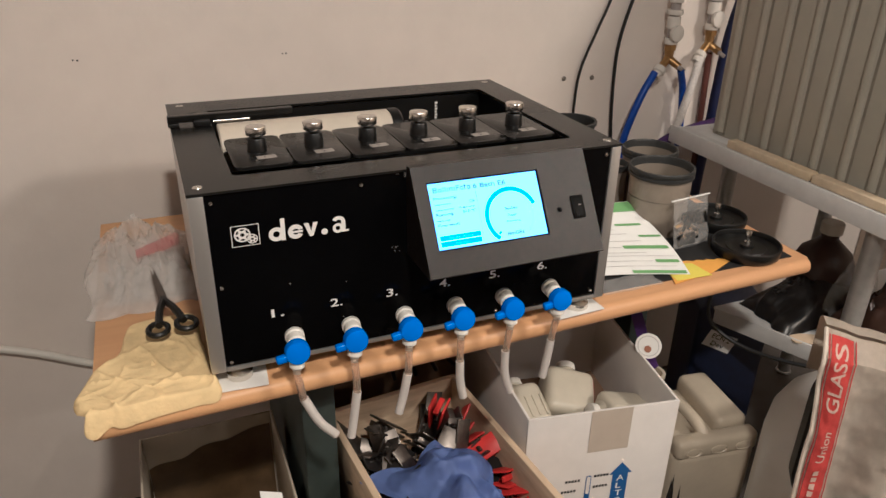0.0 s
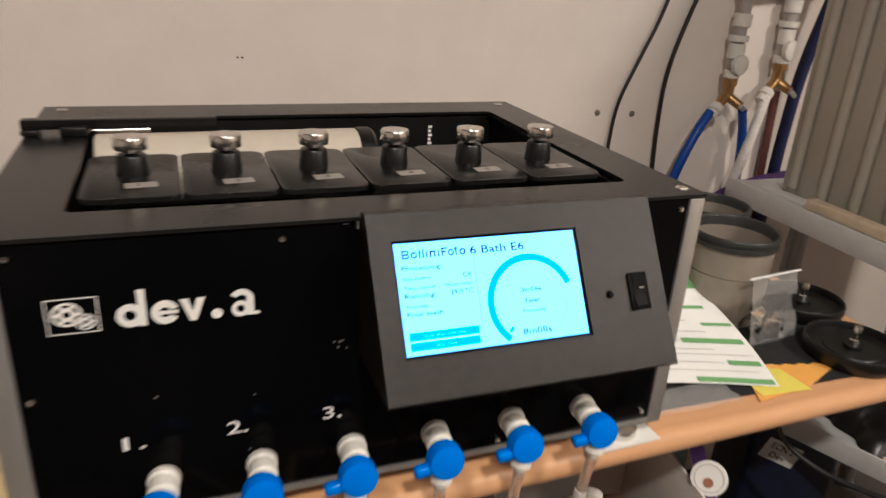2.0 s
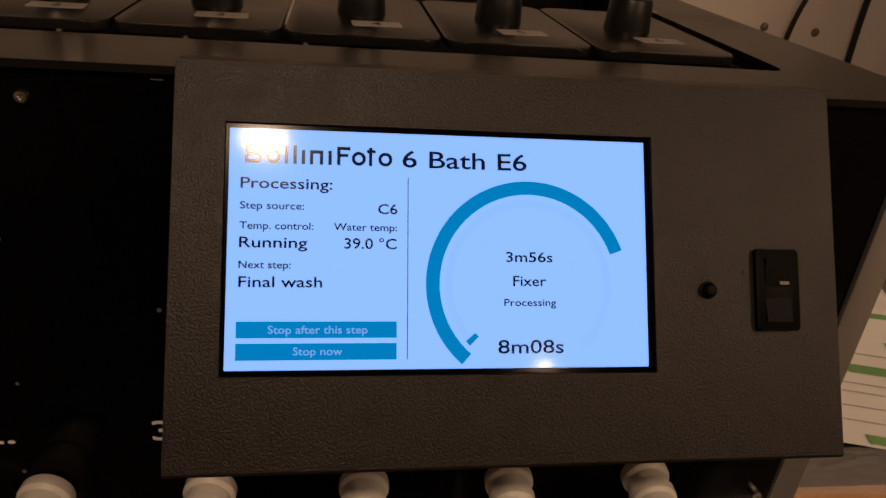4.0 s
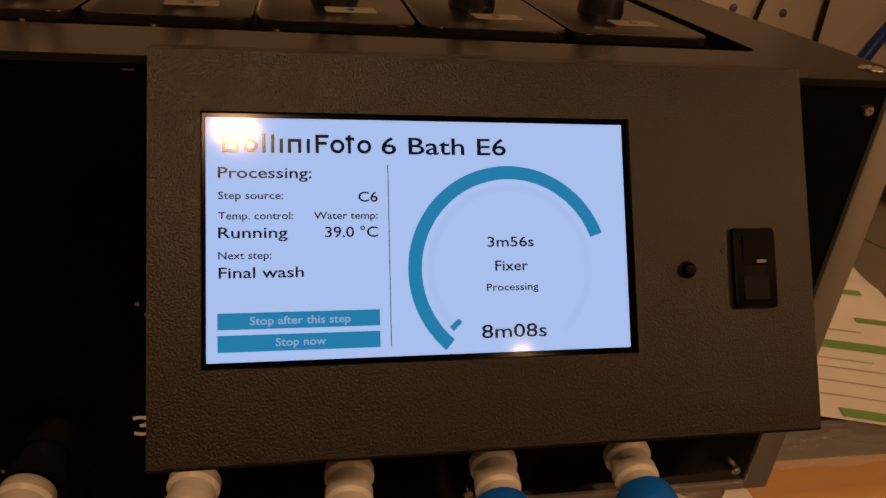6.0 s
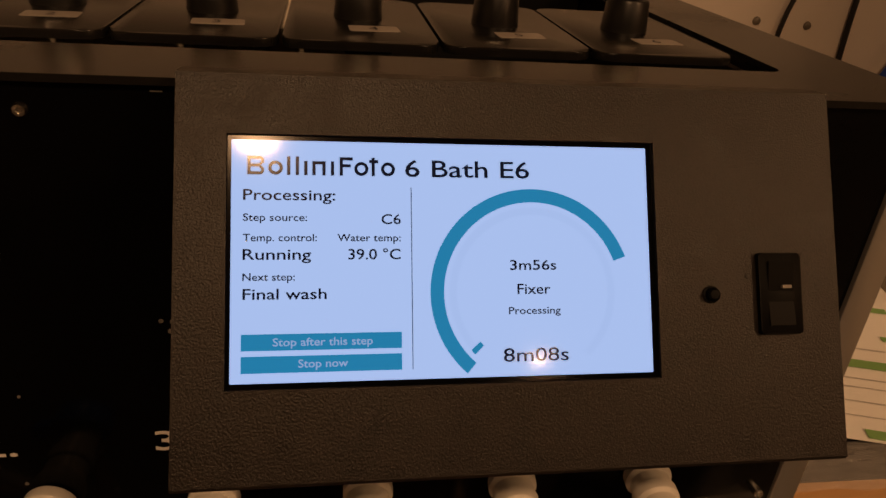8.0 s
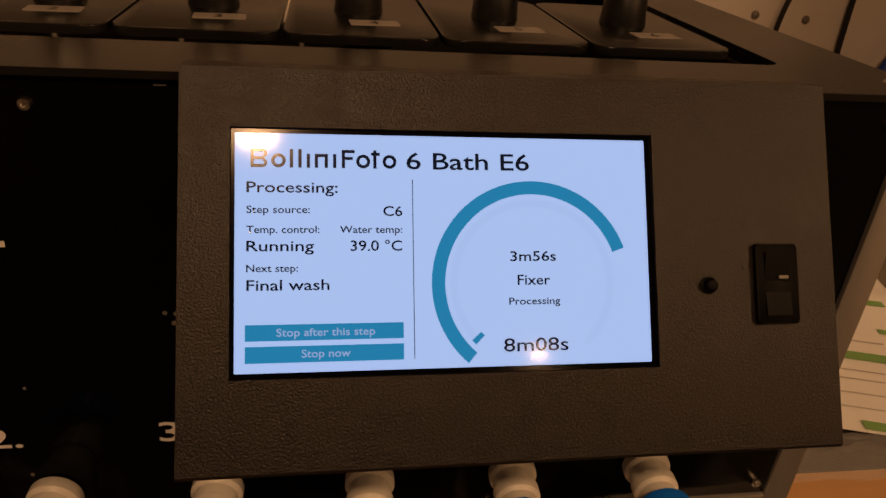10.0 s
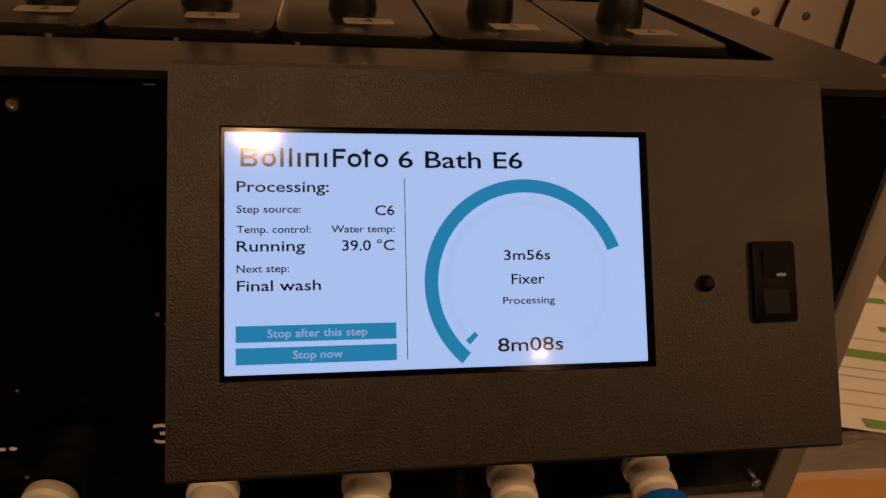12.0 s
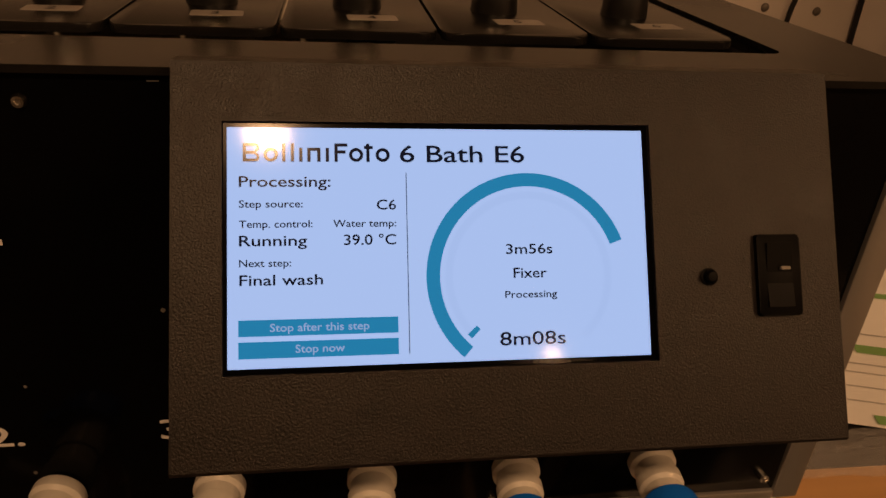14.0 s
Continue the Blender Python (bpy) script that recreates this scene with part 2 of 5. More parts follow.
shell("wall_back", -2.2, 2.30, 0.717, 0.85, 0, 2.5, label="off-white painted plaster wall with small marks")
shell("wall_right", 2.15, 2.30, -6.2, 0.714, 0, 2.5, m=WALL_SHADED, label="beige plaster wall, shade in its colour, with peeling paint")
shell("wall_left", -2.2, -2.05, -6.2, 0.714, 0, 2.5, label="off-white painted plaster wall")
# Unseen wall, added far back and dark so the housing reflects little.
shell("wall_front", -2.2, 2.30, -6.35, -6.203, 0, 2.5, m=WALL_SHADED, label="unseen far plaster wall, kept dark for dim reflections")
shell("floor", -2.2, 2.30, -6.35, 0.85, -0.1, -0.003, m=FLOOR, label="dark worn concrete floor", cat="floor")
shell("ceiling", -2.2, 2.30, -6.35, 0.85, 2.503, 2.6, m=CEIL, label="unseen ceiling, darkened to keep reflections low", cat="ceiling")

# ---- work table ----
TOP = 0.787
table = thing("work_table", (0.45, 0.25, 0), "beech laminate work table with a rounded front edge", "table")


def tabletop():
    bm = bmesh.new()
    prof = []
    for i in range(13):
        a = radians(90 + 180 * i / 12)
        prof.append((0.0155 + 0.0155 * math.cos(a), 0.7715 + 0.0155 * math.sin(a)))
    prof = [(0.60, 0.787)] + prof + [(0.60, 0.756)]
    ends = []
    for x, y in ((-0.153, -0.026), (1.062, 0.010)):
        ends.append([bm.verts.new((x, y + p * (1 if p < 0.3 else (0.62 - y) / 0.60), z)) for p, z in prof])
    n = len(prof)
    for i in range(n):
        bm.faces.new((ends[0][i], ends[0][(i + 1) % n], ends[1][(i + 1) % n], ends[1][i]))
    bm.faces.new(ends[0][::-1])
    f = bm.faces.new(ends[1])
    bmesh.ops.bevel(bm, geom=list(f.edges), offset=0.006, segments=3, profile=0.5, affect="EDGES")
    return bm


part("tabletop", tabletop(), BEECH, table)
GREEN = mat("dark_green_paint", (0.030, 0.040, 0.036), 0.55, var=0.3, scale=30, bump=0.1, stain=(0.07, 0.075, 0.07), amount=0.4)
part("leg_panel", box(0.118, 0.170, 0.06, 0.50, 0, 0.7555, 0.003), GREEN, table, "dark green painted leg panel")
part("leg_panel", box(0.93, 0.975, 0.33, 0.56, 0, 0.7555, 0.003), GREEN, table, "dark green painted leg panel")

# ---- film processor ----
pro = thing("film_processor", (0.296, 0.22, TOP), "black tabletop film processing machine with touchscreen and six valves", "machine")


def frame_plate(x0, x1, y0, y1, z0, z1, hole, r):
    """A plate with a rounded opening."""
    bm = bmesh.new()
    seg = 6
    inner = rounded(*hole, r, seg)
    corners = [(x1, y1), (x0, y1), (x0, y0), (x1, y0)]
    rows = []
    for z in (z0, z1):
        cor = [bm.verts.new((*c, z)) for c in corners]
        rows.append((cor, [bm.verts.new((*p, z)) for p in inner]))
    n = len(inner)
    for s, (cor, inn) in enumerate(rows):
        for i in range(4):
            base = i * (seg + 1)
            for k in range(seg):
                bm.faces.new((cor[i], inn[base + k], inn[base + k + 1]))
            j = (i + 1) % 4
            bm.faces.new((cor[i], inn[base + seg], inn[(base + seg + 1) % n], cor[j]))
    (c0, i0), (c1, i1) = rows
    for a, b in ((c0, c1), (i0, i1)):
        m = len(a)
        for i in range(m):
            bm.faces.new((a[i], a[(i + 1) % m], b[(i + 1) % m], b[i]))
    return bm


X0, X1, YB = -0.003, 0.595, 0.445
LEAN = Matrix(((1, 0, 0, 0), (0, 1, 0, 0), (0, -0.0130, 1, 0), (0, 0, 0, 1)))     # the top falls 6 mm to the back


def top_part(name, bm, material, parent, label=""):
    return part(name, moved(bm, LEAN), material, parent, label)


top_part("top_plate", frame_plate(X0, X1, -0.004, YB, 1.0603, 1.0635, (0.056, 0.541, 0.046, 0.378), 0.008), BLACK, pro, "satin black top plate")
part("front_panel", box(0.0165, 0.5785, -0.001, 0.004, 0.8175, 1.0600, 0.0006), ACRYL, pro, "glossy black front panel")
part("corner_profile", box(X0, 0.0160, -0.003, 0.020, 0.811, 1.0590, 0.0012), ALU, pro, "brushed aluminium corner profile")
part("corner_profile", box(0.5790, X1, -0.003, 0.020, 0.811, 1.0590, 0.0012), ALU, pro, "brushed aluminium corner profile")
part("bottom_rail", box(0.0163, 0.5787, -0.003, 0.020, 0.811, 0.8172, 0.001), ALU, pro, "brushed aluminium rail")
part("side_panel", box(X0 + 0.001, X0 + 0.006, 0.0205, YB - 0.002, 0.812, 1.0500), ALU, pro)
part("side_panel", box(X1 - 0.006, X1 - 0.001, 0.0205, YB - 0.002, 0.812, 1.0500), ALU, pro)
part("back_panel", box(X0 + 0.0065, X1 - 0.0065, YB - 0.008, YB - 0.003, 0.812, 1.0500), PIT, pro)
part("base_plate", box(X0 + 0.0065, X1 - 0.0065, 0.0205, YB - 0.0085, 0.812, 0.818), PIT, pro)
tank = part("water_tank", box(0.050, 0.547, 0.386, 0.391, 0.90, 1.0500), PIT, pro, "black water bath tank")
part("tank_wall", box(0.050, 0.547, 0.0400, 0.045, 0.90, 1.0500), PIT, tank)
part("tank_wall", box(0.044, 0.049, 0.0400, 0.391, 0.90, 1.0500), PIT, tank)
part("tank_wall", box(0.548, 0.553, 0.0400, 0.391, 0.90, 1.0500), PIT, tank)
part("tank_floor", box(0.044, 0.553, 0.0400, 0.391, 0.893, 0.8995), PIT, tank)
for x, y in ((0.033, 0.018), (0.562, 0.018), (0.033, 0.41), (0.562, 0.41)):
    part("foot", lathe([(0, 0), (0.017, 0), (0.018, 0.002), (0.018, 0.010), (0.012, 0.013), (0.008, 0.014), (0.008, 0.0238), (0, 0.0238)], (x, y, TOP + 0.0012), seg=28), CHROME, pro, "silver levelling foot")

# screws
for x, z in ((0.0235, 1.049), (0.0235, 0.935), (0.0235, 0.8235), (0.207, 1.049), (0.571, 1.049), (0.571, 0.826), (0.407, 0.8235)):
    s = part("screw", lathe([(0.0001, 0.0012), (0.0010, 0.0013), (0.0012, 0.0022), (0.0022, 0.0021), (0.0028, 0.0012), (0.0030, 0), (0, 0)], (x, -0.001, z), (0, -1, 0), 14), CHROME, pro, "small steel screw")
for x, y in ((0.012, 0.018), (0.583, 0.018), (0.018, 0.425), (0.575, 0.425)):
    part("screw", lathe([(0.0001, 0.0002), (0.002, 0.0004), (0.0022, 0.0012), (0.0058, 0.0006), (0.0062, 0), (0, 0)], (x, y, 1.0635 - 0.013 * y), (0, 0, 1), 16), CHROME, pro, "small steel screw")
for x, z, r in ((0.247, 0.9545, 0.0011), (0.252, 0.9540, 0.0014), (0.2545, 0.9550, 0.0009), (0.2505, 0.9490, 0.0012), (0.2575, 0.9475, 0.0008), (0.176, 0.862, 0.0010), (0.182, 0.915, 0.0008), (0.108, 0.925, 0.0012)):
    part("paint_speck", lathe([(0, 0.0004), (r, 0.0003), (r, 0)], (x, -0.001, z), (0, -1, 0), 7), GREY_SPECK, pro)
part("print_mark", box(0.2535, 0.2580, -0.0014, -0.001, 1.0572, 1.0577), GREY_SPECK, pro)
part("bracket_edge", box(0.2640, 0.2652, -0.006, -0.001, 1.0540, 1.0598), GREY_SPECK, pro)

# tilted screen housing
BEZEL = mat("black_glass_border", (0.002, 0.002, 0.0024), 0.12, var=0.1, scale=60, ior=1.15)
TILT_V = Vector((0, -0.5446, -0.8387))
TILT_N = Vector((0, -0.8387, 0.5446))
HX0, HX1, HY, HZ = 0.2665, 0.5188, -0.0170, 1.0697
HOUSE = Matrix(((1, 0, 0, HX0), (0, -TILT_V.y, TILT_N.y, HY), (0, -TILT_V.z, TILT_N.z, HZ), (0, 0, 0, 1)))


def housing():
    bm = bmesh.new()
    sec = [(-0.0045, 1.0562), (-0.0050, 1.0682), (HY, HZ), (HY - 0.0783, HZ - 0.1206), (HY - 0.0779, HZ - 0.1223), (HY - 0.0755, HZ - 0.1235), (-0.0045, 0.9445)]
    a = [bm.verts.new((HX0, y, z)) for y, z in sec]
    b = [bm.verts.new((HX1, y, z)) for y, z in sec]
    n = len(sec)
    for i in range(n):
        if i != 2:
            bm.faces.new((a[i], a[(i + 1) % n], b[(i + 1) % n], b[i]))
    bm.faces.new(a[::-1])
    bm.faces.new(b)
    # face with a window for the panel
    p, q, r, s = a[2], b[2], b[3], a[3]
    d0, d1, u0, u1 = 0.0218, 0.1116, 0.0176, 0.1767
    hole = []
    for u, d in ((u0, d0), (u1, d0), (u1, d1), (u0, d1)):
        hole.append(bm.verts.new(Vector((HX0 + u, HY, HZ)) + TILT_V * d))
    rim = [p, q, r, s]
    for i in range(4):
        j = (i + 1) % 4
        bm.faces.new((rim[i], rim[j], hole[j], hole[i]))
    deep = [bm.verts.new(v.co - TILT_N * 0.0062) for v in hole]
    for i in range(4):
        j = (i + 1) % 4
        bm.faces.new((hole[i], hole[j], deep[j], deep[i]))
    bm.faces.new(deep)
    return bm


house = part("screen_housing", housing(), GRAIN, pro, "sloped housing of textured dark grey plastic", smooth=False)
SW, SH = 0.1546, 0.0855
SCR = Matrix(((1, 0, 0, 0.2857), (0, 0.5446, -0.8387, -0.0288), (0, 0.8387, 0.5446, 1.0489), (0, 0, 0, 1)))     # top left of the picture
part("screen_border", moved(prism(rounded(-0.0014, SW + 0.0030, -SH - 0.0021, 0.0022, 0.0005), -0.0016, -0.0002), SCR), BEZEL, house, "black glass border")
screen = part("display", moved(prism(rounded(0, SW, -SH, 0, 0.0004, 2), -0.0002, 0.0006), SCR), SCREEN, pro, "lit white touchscreen with dark text", smooth=False)


def on_screen(bm, material, name="screen_text", lift=0.0):
    return part(name, moved(bm, SCR @ Matrix.Translation((0, 0, 0.0005 + lift))), material, screen, smooth=False)


def write(text, u0, u1, v, cap, material=SCR_TEXT, lift=0.0):
    on_screen(moved(letters(text, cap * SH, (u1 - u0) * SW), Matrix.Translation((u0 * SW, -v * SH, 0))), material, lift=lift)


# the first word of the heading is a mark of plain rings and bars
def heading_mark():
    x0, w = 0.0354 * SW, (0.3717 - 0.0354) * SW
    h, y0, b = 0.079 * SH, -0.1455 * SH, 0.00118
    for f, kind in ((0.0, "D"), (0.138, "o"), (0.264, "I"), (0.322, "I"), (0.379, "i"), (0.434, "n"), (0.560, "i"), (0.620, "F"), (0.720, "o"), (0.840, "t"), (0.905, "o")):
        x = x0 + f * w
        bm = bmesh.new()
        hh = h if kind in "DIFt" else h * 0.76
        if kind == "o":
            ring(x + hh * 0.5, y0 + hh * 0.5, hh * 0.5 - b, hh * 0.5, seg=24, bm=bm)
            on_screen(bm, SCR_TEXT, "heading_mark")
            continue
        rect(x, x + b, y0, y0 + hh, bm=bm)
        if kind == "D":
            for k in (0.25, 0.75):
                ring(x + b + h * 0.44, y0 + hh * k, hh * 0.25 - b * 0.9, hh * 0.25, -90, 90, seg=14, bm=bm)
            for k in (0.0, 0.5, 1.0):
                rect(x + b, x + b + h * 0.44, y0 + (hh - b) * k, y0 + (hh - b) * k + b, bm=bm)
        if kind in "nF":
            rect(x + b, x + 0.0047, y0 + hh - b, y0 + hh, bm=bm)
        if kind == "F":
            rect(x + b, x + 0.0040, y0 + hh * 0.45, y0 + hh * 0.45 + b, bm=bm)
        if kind == "n":
            rect(x + 0.0047 - b, x + 0.0047, y0, y0 + hh - b, bm=bm)
        if kind == "t":
            rect(x - 0.0008, x + 0.0024, y0 + hh * 0.70, y0 + hh * 0.70 + b, z=0.00045, bm=bm)
        on_screen(bm, SCR_TEXT, "heading_mark")


heading_mark()
write("6 Bath E6", 0.3966, 0.6990, 0.1455, 0.076)
write("Processing:", 0.0266, 0.2340, 0.251, 0.047)
write("Step source:", 0.0266, 0.1700, 0.338, 0.032)
write("C6", 0.3402, 0.3856, 0.349, 0.044)
write("Temp. control:", 0.0266, 0.1918, 0.422, 0.032)
write("Water temp:", 0.2385, 0.3850, 0.422, 0.032)
write("Running", 0.0266, 0.1789, 0.498, 0.046)
write("39.0 \u00b0C", 0.2631, 0.3843, 0.498, 0.046)
write("Next step:", 0.0266, 0.1426, 0.584, 0.032)
write("Final wash", 0.0272, 0.2139, 0.661, 0.046)
on_screen(rect(0.4096 * SW, 0.4114 * SW, -0.958 * SH, -0.192 * SH), SCR_TEXT, "divider_line")
for v0, v1 in ((0.802, 0.869), (0.891, 0.959)):
    on_screen(rect(0.0243 * SW, 0.3854 * SW, -v1 * SH, -v0 * SH), SCR_BLUE, "screen_button")
write("Stop after this step", 0.0940, 0.3182, 0.851, 0.034, SCR_WHITE, 0.0003)
write("Stop now", 0.1504, 0.2618, 0.939, 0.034, SCR_WHITE, 0.0003)
AX, AY = 0.7025 * SW, -0.643 * SH
on_screen(ring(AX, AY, 0.0335, 0.0385, 20, 229, seg=72), SCR_BLUE, "progress_arc")
on_screen(ring(AX, AY, 0.0288, 0.0316, -49, 222, z=0.0003, seg=60), SCR_GREY, "progress_track")
on_screen(ring(AX, AY, 0.0270, 0.0316, 221, 225, seg=6), SCR_BLUE, "progress_arc")
write("3m56s", 0.6461, 0.7609, 0.546, 0.045)
write("Fixer", 0.6630, 0.7447, 0.650, 0.046)
write("Processing", 0.6410, 0.7686, 0.736, 0.032)
write("8m08s", 0.6254, 0.7861, 0.938, 0.060)

SWITCH = mat("matt_black_switch", (0.0016, 0.0016, 0.0016), 0.46, var=0.2, scale=200, ior=1.18)
# button and rocker switch on the housing
def on_house(bm):
    return moved(bm, HOUSE)


part("push_button", on_house(lathe([(0.0034, 0), (0.0034, 0.0006), (0.0026, 0.0008), (0.0026, 0.0026), (0.0018, 0.0034), (0, 0.0036)], (0.1980, -0.0806, 0), seg=24)), SWITCH, house, "round black push button")
part("pin_hole", on_house(lathe([(0.0009, 0), (0.0008, 0.0003), (0, 0.0004)], (0.2134, -0.0736, 0), seg=12)), INK, house)
SX0, SX1, SY0, SY1 = 0.2172, 0.2350, -0.0962, -0.0646
sw = part("switch_frame", on_house(prism(rounded(SX0, SX1, SY0, SY1, 0.0014), -0.001, 0.0022, r=0.0006)), SWITCH, house, "black rocker switch frame")
def rocker():
    bm = bmesh.new()
    y = [SY0 + 0.0035, (SY0 + SY1) / 2 - 0.001, SY1 - 0.0035]
    prof = [(y[0], 0.0015), (y[0], 0.0030), (y[1], 0.0020), (y[2], 0.0034), (y[2], 0.0015)]
    a = [bm.verts.new((SX0 + 0.0036, p, z)) for p, z in prof]
    b = [bm.verts.new((SX1 - 0.0036, p, z)) for p, z in prof]
    for i in range(5):
        bm.faces.new((a[i], a[(i + 1) % 5], b[(i + 1) % 5], b[i]))
    bm.faces.new(a[::-1])
    bm.faces.new(b)
    return on_house(bm)
part("rocker", rocker(), SWITCH, sw, smooth=False)
part("rocker_mark", on_house(box(SX1 - 0.0088, SX1 - 0.0050, -0.0784, -0.0772, 0.0020, 0.0034)), mat("grey_mark", (0.25, 0.23, 0.2), 0.5), sw)

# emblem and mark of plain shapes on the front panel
FRONT = Matrix(((1, 0, 0, 0), (0, 0, -1, -0.0010), (0, 1, 0, 0), (0, 0, 0, 1)))


def on_front(name, bm, parent=pro, material=PRINT):
    return part(name, moved(bm, FRONT), material, parent, smooth=False)


bm = bmesh.new()
for x0, x1, y0, y1 in ((0.0420, 0.0775, 1.0135, 1.0145), (0.0420, 0.0775, 0.9835, 0.9845), (0.0420, 0.0430, 0.9845, 1.0135), (0.0765, 0.0775, 0.9845, 1.0135)):
    rect(x0, x1, y0, y1, bm=bm)
for cx, cy, r in ((0.0560, 1.0005, 0.0105), (0.0680, 0.9930, 0.0070)):
    ring(cx, cy, r * 0.80, r, bm=bm)
    ring(cx, cy, r * 0.25, r * 0.55, bm=bm)
    for k in range(6):
        a = radians(60 * k)
        flat([(cx + r * s * math.cos(a + w), cy + r * s * math.sin(a + w)) for s, w in ((0.5, -0.4), (0.85, -0.10), (0.85, 0.10), (0.5, 0.4))], z=0.00045, bm=bm)
on_front("emblem", moved(bm, Matrix(((0.96, 0, 0, 0.0017), (0, 0.91, 0, 0.0926), (0, 0, 1, 0), (0, 0, 0, 1)))))
bm = bmesh.new()
ring(0.0965, 0.9905, 0.0040, 0.0095, bm=bm)
rect(0.1020, 0.1075, 0.9812, 1.0110, z=0.00045, bm=bm)
ring(0.1205, 0.9905, 0.0040, 0.0098, 20, 330, bm=bm)
rect(0.1125, 0.1295, 0.9888, 0.9918, z=0.00045, bm=bm)
flat([(0.1310, 1.0000), (0.1378, 0.9812), (0.1422, 0.9812), (0.1490, 1.0000), (0.1430, 1.0000), (0.1400, 0.9890), (0.1370, 1.0000)], bm=bm)
ring(0.1570, 0.9850, 0.0, 0.0042, bm=bm)
ring(0.1745, 0.9872, 0.0030, 0.0068, bm=bm)
rect(0.1790, 0.1845, 0.9812, 0.9960, z=0.00045, bm=bm)
ring(0.1755, 0.9945, 0.0042, 0.0092, 0, 150, z=0.0005, bm=bm)
rect(0.1790, 0.1885, 0.9812, 0.9840, z=0.00055, bm=bm)
on_front("wordmark", moved(bm, Matrix.Translation((0, 0.0070, 0))))
for i in range(6):
    x = 0.0955 + 0.0784 * i
    on_front("port_number", moved(letters("%d." % (i + 1), 0.0125, 0.0165), Matrix.Translation((x - 0.0150, 0.8800, 0))))

# six valves with tubes
ENDS = [((0.105, -0.052, 0.775), (0.122, -0.060, 0.742), (0.143, -0.060, 0.714)), ((0.178, -0.049, 0.765), (0.172, -0.050, 0.73), (0.166, -0.052, 0.697)),
        ((0.252, -0.047, 0.775), (0.245, -0.048, 0.745), (0.237, -0.050, 0.717)), ((0.332, -0.045, 0.775), (0.333, -0.045, 0.745), (0.338, -0.046, 0.715)),
        ((0.405, -0.044, 0.775), (0.406, -0.044, 0.740), (0.416, -0.045, 0.703)), ((0.482, -0.042, 0.775), (0.478, -0.042, 0.745), (0.473, -0.042, 0.714))]
for i in range(6):
    x = 0.1075 + 0.0776 * i
    v = part("drain_valve", lathe([(0, 0), (0.0125, 0), (0.0130, 0.001), (0.0130, 0.006), (0.0112, 0.008), (0.0112, 0.014), (0.0122, 0.015), (0.0122, 0.021), (0.0105, 0.023), (0.0105, 0.036), (0, 0.036)],
                               (x, -0.001, 0.8480), (-0.06, -1, -0.05), 28), WHITE, pro, "white plastic drain valve")
    c = Vector((x - 0.004, -0.038, 0.8450))
    part("outlet", lathe([(0, 0), (0.0102, 0), (0.0104, 0.010), (0.0094, 0.012), (0.0100, 0.013), (0.0100, 0.020), (0.0060, 0.023), (0.0050, 0.030), (0, 0.030)], c + Vector((0, -0.002, 0.0)), (-0.12, -0.10, -1), 24), WHITE, v)
    bm = lathe([(0, 0), (0.0150, 0), (0.0162, 0.0015), (0.0162, 0.0120), (0.0150, 0.0150), (0.008, 0.0165), (0, 0.0168)], c + Vector((0, 0.002, 0.002)), (-0.05, -1, 0.18), 32)
    lever = pose(*(c + Vector((0, -0.0035, 0.0))), 0, -8, 0)
    box(-0.0290, -0.006, -0.008, 0.002, -0.0052, 0.0052, 0.0032, bm=bm, m=lever, seg=3)
    part("lever", bm, BLUE, v, "blue plastic lever")
    a, b2, e = ENDS[i]
    start = c + Vector((-0.004, -0.007, -0.024))
    part("clear_hose", hose([start, (start.x * 0.6 + a[0] * 0.4, a[1], 0.80), a], 0.0052, 12), CLEAR, v, "clear hose")
    part("drain_tube", hose([(a[0], a[1], a[2] + 0.004), b2, e], 0.0062, 14, hollow=0.72), FROST, v, "frosted drain tube")

STICKER = mat("greyed_sticker", (0.36, 0.33, 0.30), 0.5, var=0.12, scale=200, stain=(0.24, 0.21, 0.18), amount=0.6)
# six bath lids with knobs and numbered stickers
for i in range(6):
    x0 = 0.0630 + 0.0783 * i
    lid = top_part("bath_lid", prism(rounded(x0, x0 + 0.0762, 0.073, 0.207, 0.010), 1.0592, 1.0635, r=0.0010), BLACK, pro, "satin black bath lid")
    kx, ky = x0 + 0.0385, 0.141
    top_part("knob_collar", lathe([(0, 0), (0.0137, 0), (0.0133, 0.003), (0.0124, 0.0165), (0.0114, 0.0180), (0.0050, 0.0185), (0.0050, 0.0230), (0, 0.0230)], (kx, ky, 1.0635), seg=32), RUBBER, lid, "black knob collar")
    bm = lathe([(0, 0.0205), (0.0085, 0.0205), (0.0090, 0.0220), (0.0134, 0.0228), (0.0138, 0.0236), (0.0138, 0.0325), (0.0130, 0.0338), (0.0105, 0.0343), (0, 0.0340)], (kx, ky, 1.0635), seg=40)
    top_part("knob_cap", bm, CHROME, lid, "knurled steel knob cap")
    st = top_part("sticker", moved(prism(rounded(-0.013, 0.013, -0.007, 0.007, 0.0015), 0, 0.0003), pose(kx + 0.007, 0.1075, 1.0635, 0, 0, 4)), STICKER, lid, "greyed white number sticker")
    top_part("sticker_number", moved(letters(str(i + 1), 0.0075), pose(kx + 0.0045, 0.104, 1.0635, 0, 0, 4)), INK, lid)

